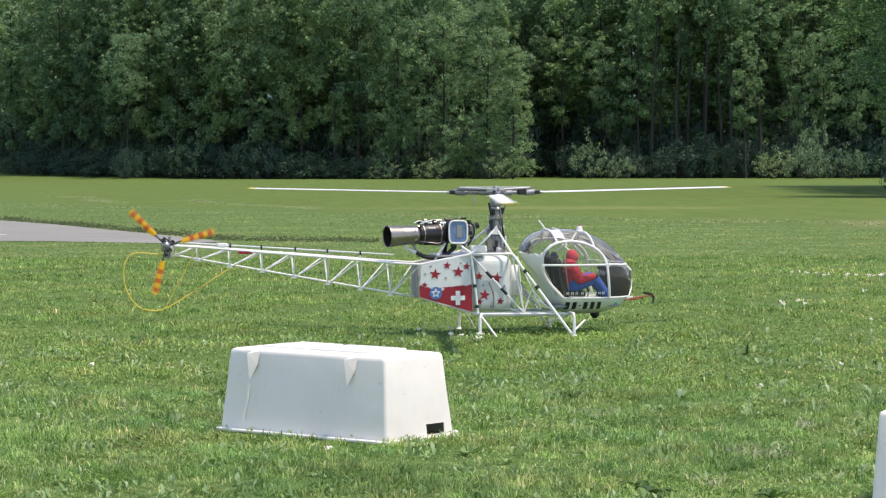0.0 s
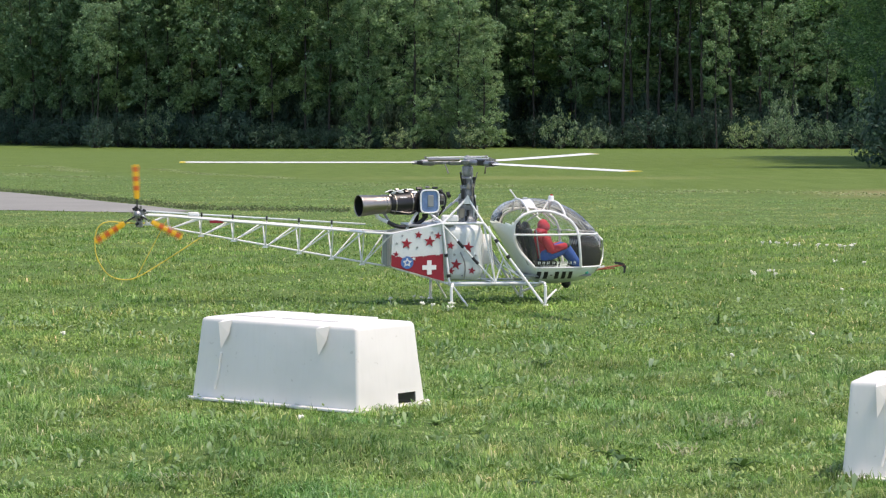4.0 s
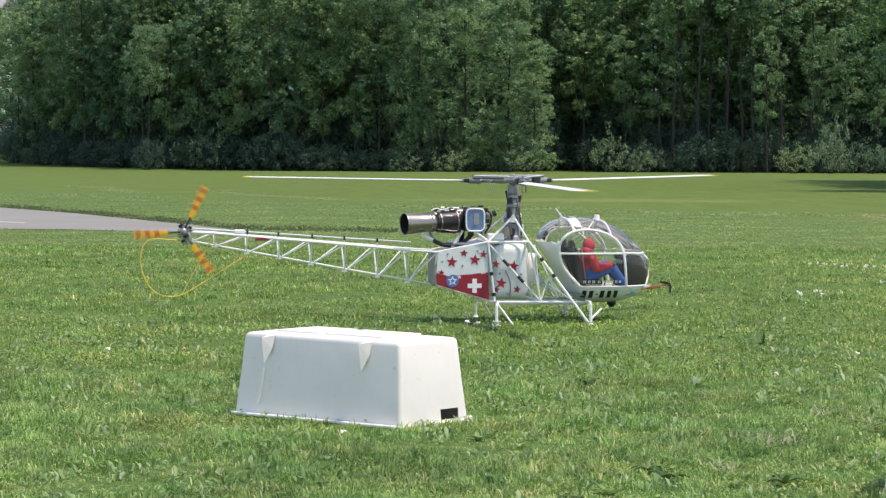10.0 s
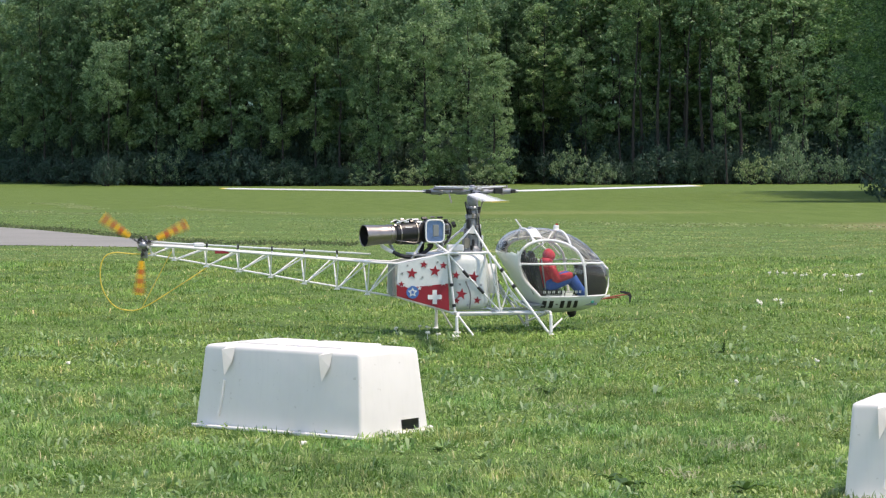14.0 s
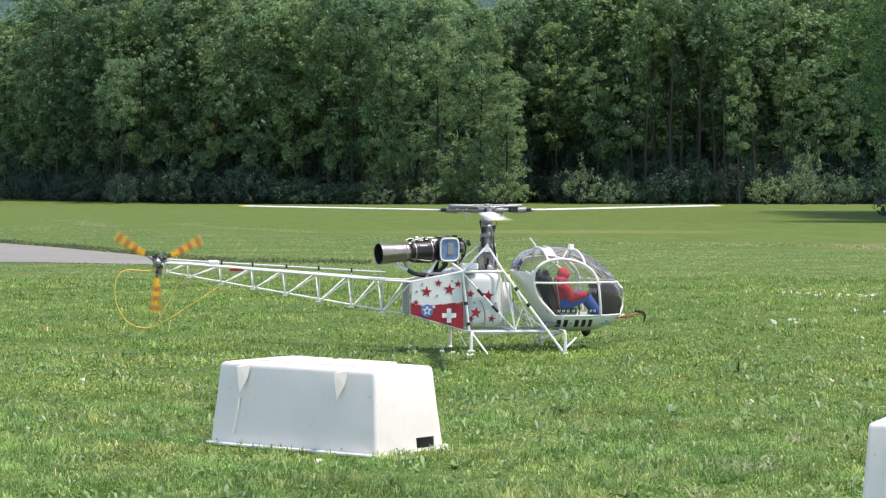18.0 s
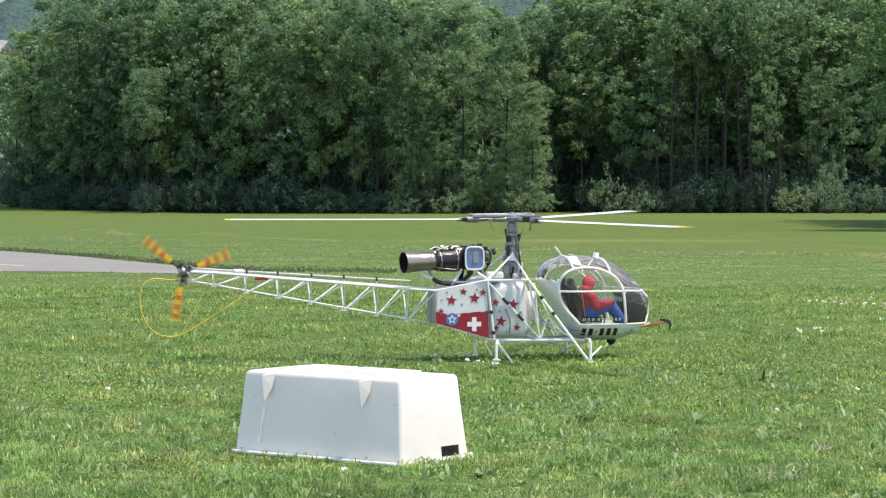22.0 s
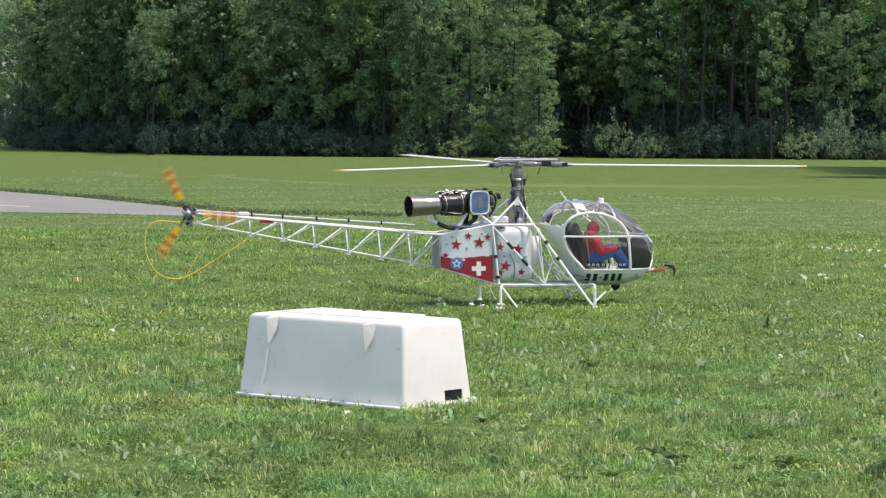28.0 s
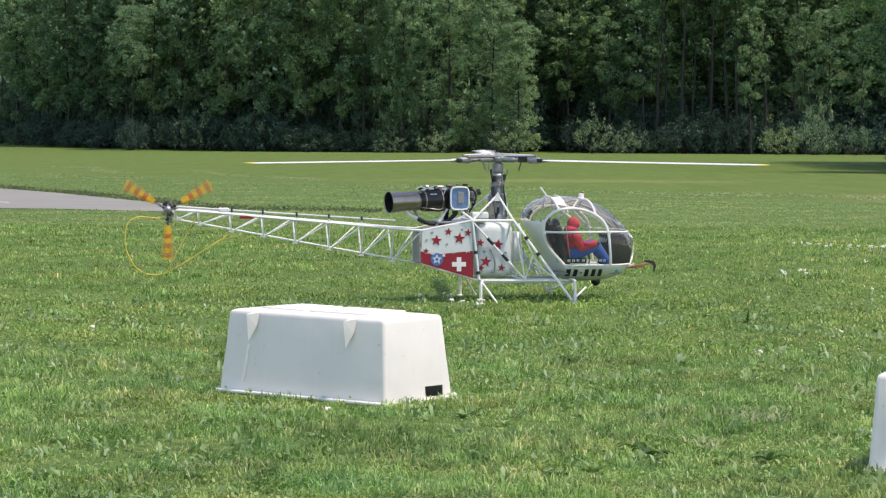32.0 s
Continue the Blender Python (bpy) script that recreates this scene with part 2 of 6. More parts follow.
# the pale stops stand for shine on the blades, the last for dry ones
GRASS = leafy("grass_blade", ((0.0, (0.09, 0.195, 0.055)), (0.45, (0.152, 0.295, 0.078)), (0.78, (0.22, 0.375, 0.110)), (0.90, (0.33, 0.47, 0.202)), (0.97, (0.46, 0.55, 0.294)), (1.0, (0.52, 0.53, 0.331))), 0.36, patches=0.24, clumps=0.30, hues=True)
GRASS_MID = leafy("lawn_blade", ((0.0, (0.080, 0.172, 0.047)), (0.5, (0.142, 0.272, 0.069)), (0.85, (0.205, 0.345, 0.098)), (0.95, (0.30, 0.42, 0.193)), (1.0, (0.52, 0.53, 0.322))), 0.36, patches=0.24, clumps=0.24, hues=True)
CLOVER = leafy("clover_leaf", ((0.0, (0.12, 0.22, 0.06)), (0.6, (0.17, 0.29, 0.085)), (1.0, (0.26, 0.37, 0.14))), 0.3)
GRASS_FAR = leafy("meadow_blade", ((0.0, (0.259, 0.373, 0.135)), (0.6, (0.288, 0.407, 0.153)), (0.96, (0.325, 0.436, 0.178)), (1.0, (0.396, 0.462, 0.238))), 0.5, patches=0.26, clumps=0.10, hues=True)
VERGE = leafy("verge_blade", ((0.0, (0.12, 0.16, 0.06)), (0.7, (0.19, 0.22, 0.09)), (1.0, (0.32, 0.30, 0.17))), 0.3)
WEED = leafy("weed_leaf", ((0.0, (0.14, 0.27, 0.07)), (0.5, (0.24, 0.38, 0.14)), (1.0, (0.46, 0.56, 0.32))), 0.3)
WEED_PALE = leafy("pale_weed_leaf", ((0.0, (0.22, 0.36, 0.12)), (1.0, (0.35, 0.48, 0.22))), 0.3)
# palest stops of this and the next put sun sparkle into leaf colour
LEAF = leafy("tree_leaf", ((0.0, (0.117, 0.214, 0.109)), (0.6, (0.177, 0.307, 0.157)), (0.92, (0.241, 0.387, 0.211)), (1.0, (0.365, 0.512, 0.321))), 0.5)
LEAF_EAST = leafy("alder_leaf", ((0.0, (0.118, 0.222, 0.106)), (0.6, (0.184, 0.325, 0.157)), (0.92, (0.296, 0.469, 0.238)), (1.0, (0.483, 0.540, 0.391))), 0.5)
# shade at the wood's foot is put into these darker, bluer leaves
LEAF_SHADE = leafy("shaded_undergrowth_leaf", ((0.0, (0.050, 0.102, 0.078)), (0.5, (0.065, 0.129, 0.097)), (1.0, (0.093, 0.166, 0.119))), 0.45)
# leaf colour lowered for the shade on the free tree's near side
LEAF_DARK = leafy("self_shaded_leaf", ((0.0, (0.047, 0.106, 0.040)), (0.6, (0.089, 0.191, 0.070)), (0.9, (0.170, 0.315, 0.123)), (1.0, (0.255, 0.408, 0.185))), 0.5)
LEAF_LIGHT = leafy("young_tree_leaf", ((0.0, (0.146, 0.256, 0.128)), (0.6, (0.207, 0.342, 0.173)), (1.0, (0.342, 0.500, 0.287))), 0.5)
LEAF_WARM = leafy("sunlit_tree_leaf", ((0.0, (0.177, 0.293, 0.134)), (0.6, (0.256, 0.403, 0.195)), (0.9, (0.342, 0.488, 0.262)), (1.0, (0.464, 0.600, 0.366))), 0.5)
LEAF_BUSH = leafy("bush_leaf", ((0.0, (0.105, 0.190, 0.098)), (0.5, (0.172, 0.271, 0.146)), (1.0, (0.324, 0.428, 0.274))), 0.5)
BARK = mat("bark", (0.030, 0.028, 0.024), (0.054, 0.050, 0.043), 3, 25, rough=0.95, relief=0.8, depth=0.03)


def meadow():
    """Turf: short green lawn near, an unmown olive meadow further off, dry and bare patches."""
    m, t, p = nodes_of("meadow")
    geo = t.nodes.new("ShaderNodeNewGeometry")
    pos = geo.outputs["Position"]

    def n(scale, detail=5.0, stretch=None):
        k = t.nodes.new("ShaderNodeTexNoise")
        k.inputs["Scale"].default_value, k.inputs["Detail"].default_value = scale, detail
        if stretch:
            mp = t.nodes.new("ShaderNodeMapping")
            mp.inputs["Scale"].default_value = stretch
            t.links.new(pos, mp.inputs[0])
            t.links.new(mp.outputs[0], k.inputs["Vector"])
        else:
            t.links.new(pos, k.inputs["Vector"])
        return k.outputs["Fac"]

    lawn = ramp(t, n(14.0, 8), ((0.3, (0.03, 0.065, 0.018)), (0.5, (0.075, 0.13, 0.035)), (0.7, (0.15, 0.22, 0.07))))
    lawn = mix(t, 0.5, lawn, ramp(t, n(1.1), ((0.3, (0.085, 0.15, 0.038)), (0.7, (0.15, 0.225, 0.065)))))
    tall = ramp(t, n(3.0, 6, (1.0, 0.12, 1.0)), ((0.3, (0.088, 0.142, 0.031)), (0.7, (0.118, 0.176, 0.044))))
    sep, wob, at = t.nodes.new("ShaderNodeSeparateXYZ"), t.nodes.new("ShaderNodeMath"), t.nodes.new("ShaderNodeMapRange")
    t.links.new(pos, sep.inputs[0])
    wob.operation, wob.inputs[1].default_value = "MULTIPLY_ADD", 9.0
    t.links.new(n(0.25, 6), wob.inputs[0])
    slant = t.nodes.new("ShaderNodeMath")
    slant.operation, slant.inputs[1].default_value = "MULTIPLY_ADD", 1.85
    t.links.new(sep.outputs["X"], slant.inputs[0])
    t.links.new(sep.outputs["Y"], slant.inputs[2])
    t.links.new(slant.outputs[0], wob.inputs[2])
    at.inputs["From Min"].default_value, at.inputs["From Max"].default_value = 47.0, 54.5
    t.links.new(wob.outputs[0], at.inputs["Value"])
    c = mix(t, at.outputs[0], lawn, tall)

    def patch(c, x, y, rx, ry, colour, scale=1.5, most=0.8, rag=0.9):
        mp, ln, ad, mr = (t.nodes.new("ShaderNode" + k) for k in ("Mapping", "VectorMath", "Math", "MapRange"))
        mp.inputs["Location"].default_value = (-x / rx, -y / ry, 0)
        mp.inputs["Scale"].default_value = (1 / rx, 1 / ry, 0)
        t.links.new(pos, mp.inputs[0])
        ln.operation = "LENGTH"
        t.links.new(mp.outputs[0], ln.inputs[0])
        ad.operation, ad.inputs[1].default_value = "MULTIPLY_ADD", rag
        t.links.new(n(scale, 6), ad.inputs[0])
        t.links.new(ln.outputs["Value"], ad.inputs[2])
        mr.inputs["From Min"].default_value, mr.inputs["From Max"].default_value = 1.0 + rag / 2, 0.5 + rag / 2
        mr.inputs["To Max"].default_value = most
        t.links.new(ad.outputs[0], mr.inputs["Value"])
        return mix(t, mr.outputs[0], c, colour)

    c = patch(c, 7.0, 38, 2.6, 3.6, (0.21, 0.195, 0.09), 1.5, 0.9)
    c = patch(c, 2.0, 52, 4.0, 2.5, (0.20, 0.22, 0.08), 3.0, 0.5, 3.0)
    t.links.new(c, p.inputs["Base Color"])
    p.inputs["Roughness"].default_value = 0.95
    p.inputs["Specular IOR Level"].default_value = 0.1
    bump(t, p, n(22.0, 8), 0.8, 0.05)
    return m


MEADOW = meadow()
ASPHALT = mat("asphalt", (0.205, 0.203, 0.178), (0.268, 0.264, 0.232), 0.8, 60, rough=0.9, relief=0.4, depth=0.01)
LINE_PAINT = mat("worn_line", (0.46, 0.45, 0.40), (0.34, 0.33, 0.29), 2.0, 40, rough=0.9, relief=0.3)
# the haze before the far trees is put into this teal
FAR_WOOD = mat("far_wood", (0.05, 0.11, 0.09), (0.072, 0.145, 0.112), 0.12, 0.7, rough=1.0, relief=1.0, depth=2.0)
ROOF = mat("roof_sheet", (0.48, 0.48, 0.47), (0.40, 0.40, 0.39), 0.6, 6, rough=0.7)
RENDER_WALL = mat("house_wall", (0.5, 0.47, 0.42), rough=0.9)


# ---------------------------------------------------------------- mesh tools
def part(name, bm, material, parent=None, label="", smooth=False):
    """Links a bmesh as one mesh object, under a thing or a part if one is given."""
    me = bpy.data.meshes.new(name)
    bm.normal_update()
    bm.to_mesh(me)
    bm.free()
    for m in (material if isinstance(material, (list, tuple)) else (material,)):
        me.materials.append(m)
    if smooth:
        me.polygons.foreach_set("use_smooth", [True] * len(me.polygons))
    ob = new(name, me)
    ob.parent = parent
    return tagged(ob, label)


def tube(p, q, r, sides=8, bm=None):
    bm = bm or bmesh.new()
    p, q = Vector(p), Vector(q)
    m = Matrix.Translation((p + q) / 2) @ (q - p).to_track_quat("Z", "Y").to_matrix().to_4x4()
    bmesh.ops.create_cone(bm, cap_ends=True, segments=sides, radius1=r, radius2=r, depth=(q - p).length, matrix=m)
    return bm


def bent(points, r, sides=8, closed=False):
    """A tube along a bent line."""
    bm = bmesh.new()
    pts = [Vector(p) for p in points]
    rings = []
    for i, p in enumerate(pts):
        a = pts[i - 1] if i or closed else p
        b = pts[(i + 1) % len(pts)] if i + 1 < len(pts) or closed else p
        q = (b - a).to_track_quat("Z", "Y")
        rings.append([bm.verts.new(p + q @ Vector((r * math.cos(k * math.tau / sides), r * math.sin(k * math.tau / sides), 0))) for k in range(sides)])
    pairs = list(zip(rings, rings[1:])) + ([(rings[-1], rings[0])] if closed else [])
    for a, b in pairs:
        # start each ring at the vertex nearest to the one before it
        s = min(range(sides), key=lambda k: (b[k].co - a[0].co).length)
        for k in range(sides):
            bm.faces.new((a[k], a[(k + 1) % sides], b[(k + 1 + s) % sides], b[(k + s) % sides]))
    if not closed:
        bm.faces.new(rings[0][::-1])
        bm.faces.new(rings[-1])
    bmesh.ops.recalc_face_normals(bm, faces=bm.faces)
    return bm


def curve_through(points, n=6):
    """Points of a smooth line through those given."""
    p = [Vector(v) for v in points]
    p = [2 * p[0] - p[1]] + p + [2 * p[-1] - p[-2]]
    out = []
    for a, b, c, d in zip(p, p[1:], p[2:], p[3:]):
        for k in range(n):
            u = k / n
            out.append(0.5 * (2 * b + (c - a) * u + (2 * a - 5 * b + 4 * c - d) * u * u + (3 * b - a - 3 * c + d) * u ** 3))
    return out + [p[-2]]


def block(centre, size, bevel=0.0, turn=None, bm=None, segments=2):
    bm = bm or bmesh.new()
    m = Matrix.Translation(centre) @ (turn or Matrix()) @ Matrix.Diagonal((*size, 1))
    made = bmesh.ops.create_cube(bm, size=1, matrix=m)["verts"]
    if bevel:
        edges = list({e for v in made for e in v.link_edges})
        bmesh.ops.bevel(bm, geom=edges, offset=bevel, segments=segments, profile=0.5, affect="EDGES")
    return bm


def lathe(profile, start, way, sides=24, bm=None, caps=True):
    """Rings of (distance along, radius) about a line."""
    bm = bm or bmesh.new()
    start, q = Vector(start), Vector(way).normalized().to_track_quat("Z", "Y")
    rings = []
    for d, r in profile:
        rings.append([bm.verts.new(start + q @ Vector((r * math.cos(k * math.tau / sides), r * math.sin(k * math.tau / sides), d))) for k in range(sides)])
    for a, b in zip(rings, rings[1:]):
        for k in range(sides):
            bm.faces.new((a[k], a[(k + 1) % sides], b[(k + 1) % sides], b[k]))
    for ring in (rings[0][::-1], rings[-1]) if caps else ():
        if (ring[0].co - ring[sides // 2].co).length > 1e-4:
            bm.faces.new(ring)
    bmesh.ops.recalc_face_normals(bm, faces=bm.faces)
    return bm


def slab(outline, y0, y1, bm=None):
    """A plate with an outline in x and z, between two values of y."""
    bm = bm or bmesh.new()
    a = [bm.verts.new((x, y0, z)) for x, z in outline]
    b = [bm.verts.new((x, y1, z)) for x, z in outline]
    bm.faces.new(a)
    bm.faces.new(b[::-1])
    for i in range(len(a)):
        j = (i + 1) % len(a)
        bm.faces.new((a[i], b[i], b[j], a[j]))
    bmesh.ops.recalc_face_normals(bm, faces=bm.faces)
    return bm


def star_outline(x, z, r, turn=0.0, inner=0.42):
    return [(x + (r if k % 2 == 0 else r * inner) * math.sin(turn + k * math.pi / 5), z + (r if k % 2 == 0 else r * inner) * math.cos(turn + k * math.pi / 5)) for k in range(10)]


def ball(centre, radii, bm=None, u=12, v=8):
    bm = bm or bmesh.new()
    bmesh.ops.create_uvsphere(bm, u_segments=u, v_segments=v, radius=1, matrix=Matrix.Translation(centre) @ Matrix.Diagonal((*radii, 1)))
    return bm


def triangles_mesh(name, co, tri):
    """A mesh from arrays of places and triangles."""
    me = bpy.data.meshes.new(name)
    me.vertices.add(len(co))
    me.vertices.foreach_set("co", np.ascontiguousarray(co, dtype=np.float32).ravel())
    me.loops.add(tri.size)
    me.loops.foreach_set("vertex_index", np.ascontiguousarray(tri, dtype=np.int32).ravel())
    me.polygons.add(len(tri))
    me.polygons.foreach_set("loop_start", np.arange(0, tri.size, 3, dtype=np.int32))
    me.update(calc_edges=True)
    return me


# ---------------------------------------------------------------- ground
def fall(y):
    """Height of the meadow: level near, then gently down to the wood."""
    s = -0.0198
    if y <= 17:
        return 0.0
    if y <= 25:
        return s * 4 * ((y - 17) / 8) ** 2
    return s * (min(y, 150.0) - 21)


def build_ground():
    ys = [-2500, -300, -60, -20, 0, 6, 12, 17] + [17 + k for k in range(1, 9)] + [28, 32, 36, 40, 45, 50, 60, 75, 90, 110, 130, 150, 175, 220, 300, 500, 900, 1600, 3000]
    xs = [-3000, -1000, -300, -120, -60, -40, -30, -20, -10, -5, 0, 5, 10, 20, 30, 40, 60, 120, 300, 1000, 3000]
    bm = bmesh.new()
    grid = [[bm.verts.new((x, y, fall(y))) for x in xs] for y in ys]
    for a, b in zip(grid, grid[1:]):
        for k in range(len(xs) - 1):
            bm.faces.new((a[k], a[k + 1], b[k + 1], b[k]))
    tagged(part("ground", bm, MEADOW), "mown green meadow sloping gently to the wood", "ground", kind="structure")
    # asphalt strip that ends in the grass
    bm = bmesh.new()
    near = [(-60, 36.5), (-20, 33.5), (-8.0, 31.4), (-3.96, 30.3), (-2.74, 29.4), (-2.35, 29.6)]
    far = [(-60, 96), (-20, 62), (-8.0, 46.5), (-5.03, 38.8), (-3.0, 32.6), (-2.2, 29.9)]
    n = 10
    rows = []
    for (x0, y0), (x1, y1) in zip(near, far):
        rows.append([bm.verts.new((x0 + (x1 - x0) * k / n, y0 + (y1 - y0) * k / n, fall(y0 + (y1 - y0) * k / n) + 0.005)) for k in range(n + 1)])
    for a, b in zip(rows, rows[1:]):
        for k in range(n):
            bm.faces.new((a[k], b[k], b[k + 1], a[k + 1]))
    bmesh.ops.recalc_face_normals(bm, faces=bm.faces)
    tagged(part("runway", bm, ASPHALT), "pale grey asphalt strip in the grass", "runway", kind="structure")
    # a worn pale line along it
    bm = bmesh.new()
    row = [((-4.77 - 0.67 * k), 32.87 + 1.07 * k) for k in range(12)]
    a = [bm.verts.new((x, y - 0.09, fall(y) + 0.010)) for x, y in row]
    b = [bm.verts.new((x, y + 0.09, fall(y) + 0.010)) for x, y in row]
    for k in range(len(row) - 1):
        bm.faces.new((a[k], b[k], b[k + 1], a[k + 1]))
    bmesh.ops.recalc_face_normals(bm, faces=bm.faces)
    tagged(part("trim_line", bm, LINE_PAINT), "worn pale painted line on the asphalt", "line", kind="structure")


build_ground()


TUBS = ((-0.409, 10.94, -39), (1.659, 8.85, -21))      # where the two tubs lie, and their turn


def in_box(x, y, cx, cy, a, b, turn):
    c, s = np.cos(turn), np.sin(turn)
    u, v = (x - cx) * c + (y - cy) * s, -(x - cx) * s + (y - cy) * c
    return (np.abs(u) < a) & (np.abs(v) < b)


def build_grass(name, label, count, y0, y1, height, width, seed, material, power=1.0):
    """One mesh of grass blades, each bent, five corners a blade."""
    rng = np.random.default_rng(seed)
    u = rng.random(count)
    y = (y0 ** (2 - power) + u * (y1 ** (2 - power) - y0 ** (2 - power))) ** (1 / (2 - power)) if power != 2 else y0 * (y1 / y0) ** u
    x = (rng.random(count) * 2 - 1) * (0.178 * y + 0.15)
    # tufts: patterns at two sizes thin the blades and change their height
    tuft = 0.5 + 0.25 * np.sin(x * 3.1 + 1.7 * np.sin(y * 2.3)) + 0.25 * np.sin(y * 4.7 + 2.1 * np.sin(x * 3.9 + 1.0))
    fine = 0.5 + 0.5 * np.sin(x * 17 + 2.3 * np.sin(y * 11 + x * 3)) * np.sin(y * 14 + 2.0 * np.sin(x * 13 - y * 2))
    tuft = np.clip(0.55 * tuft + 0.6 * fine ** 2, 0, 1)
    # the mown part ends along a slanting, ragged line
    mown = np.clip((47.5 - 1.85 * x - y + 1.5 * np.sin(x * 1.3 + 1.2 * np.sin(y * 0.8)) + 1.2 * rng.normal(size=count)) / 6, 0, 1)
    keep = (rng.random(count) < 0.22 + 0.9 * tuft) & (mown > 0.12)
    for cx, cy, turn in TUBS:
        keep &= ~in_box(x, y, cx, cy, 0.395, 0.188, radians(turn))
    # thin on the dry patch, none on the asphalt
    keep &= (((x - 7.0) / 2.4) ** 2 + ((y - 38) / 3.2) ** 2 > 1.0 + 0.5 * np.sin(x * 3.1 + y)) | (rng.random(count) < 0.2)
    strip = [(-60, 36.5), (-20, 33.5), (-8.0, 31.4), (-3.96, 30.3), (-2.74, 29.4), (-2.2, 29.8), (-3.0, 32.6), (-5.03, 38.8), (-8.0, 46.5), (-20, 62), (-60, 96)]
    inside = np.zeros(count, bool)
    for (xa, ya), (xb, yb) in zip(strip, strip[1:] + strip[:1]):
        if ya != yb:
            inside ^= ((ya > y) != (yb > y)) & (x < xa + (y - ya) / (yb - ya) * (xb - xa))
    keep &= ~inside
    x, y, tuft, mown = x[keep], y[keep], tuft[keep], mown[keep]
    k = len(x)
    z = np.where(y <= 17, 0.0, np.where(y <= 25, -0.0198 * 4 * ((y - 17) / 8) ** 2, -0.0198 * (y - 21))) - 0.004
    h = height * mown * (0.35 + 1.25 * rng.random(k) ** 2.2) * (0.45 + 1.2 * tuft)
    w = width * (0.6 + 0.8 * rng.random(k))
    drift = 3.0 * np.sin(x * 9 + 2 * np.sin(y * 6.1)) + 2.0 * np.sin(y * 7.3 + 1.6 * np.sin(x * 11))
    turn, lean = drift + rng.normal(size=k) * 0.9, 0.15 + 1.75 * rng.random(k)
    dx, dy = np.cos(turn), np.sin(turn)
    sx, sy = -dy * w / 2, dx * w / 2
    base = np.stack([x, y, z], 1)
    side = np.stack([sx, sy, np.zeros(k)], 1)
    mid = base + np.stack([dx * h * lean * 0.35, dy * h * lean * 0.35, h * 0.62], 1)
    tip = base + np.stack([dx * h * lean, dy * h * lean, h * (1 - 0.42 * lean)], 1)
    co = np.stack([base - side, base + side, mid - side * 0.8, mid + side * 0.8, tip], 1).reshape(-1, 3)
    i = np.arange(k)[:, None] * 5
    tri = np.concatenate([i + [0, 1, 3], i + [0, 3, 2], i + [2, 3, 4]], 1).reshape(-1, 3)
    me = triangles_mesh(name, co, tri)
    me.materials.append(material)
    return tagged(new(name, me), label, "grass", kind="stuff")


build_grass("lawn_grass", "short green lawn grass, pale blades coloured for shine, some dry", 350000, 7.4, 12.5, 0.028, 0.0036, 1, GRASS)
build_grass("lawn_grass", "short sunlit green lawn grass round the helicopter", 330000, 12.5, 25.0, 0.022, 0.0058, 2, GRASS_MID)
build_grass("meadow_grass", "green meadow grass further off", 130000, 25.0, 37.0, 0.014, 0.012, 3, GRASS_FAR)
build_grass("meadow_grass", "light green mown meadow grass in the distance", 120000, 37.0, 60.0, 0.012, 0.020, 4, GRASS_FAR)


def build_verge():
    """Taller dark weeds along the far edge of the asphalt and on beyond its end."""
    rng = np.random.default_rng(8)
    k = 9000
    u = rng.random(k)
    x = np.interp(u, (0, 0.35, 0.7, 1.0), (-8.0, -5.0, -2.9, -0.7))
    y = np.interp(x, (-8.0, -5.03, -3.0, -2.2, -0.7), (46.8, 39.1, 32.9, 30.5, 29.6)) + np.abs(rng.normal(size=k)) * 0.8 - 0.1
    z = -0.0198 * (y - 21)
    h, w = (0.008 + 0.020 * rng.random(k) ** 2) * (0.6 + 0.6 * np.abs(np.sin(x * 2.3) * np.sin(x * 5.1 + 1))), 0.014
    t = rng.random(k) * 2 * np.pi
    base, side = np.stack([x, y, z], 1), np.stack([np.cos(t) * w, np.sin(t) * w, 0 * t], 1)
    tip = base + np.stack([np.sin(t) * h * 0.5, np.cos(t) * h * 0.5, h], 1)
    co = np.stack([base - side, base + side, tip], 1).reshape(-1, 3)
    me = triangles_mesh("verge_weeds", co, np.arange(k * 3).reshape(-1, 3))
    me.materials.append(VERGE)
    tagged(new("verge_weeds", me), "dark ragged weeds along the asphalt's edge", "weeds", kind="stuff")


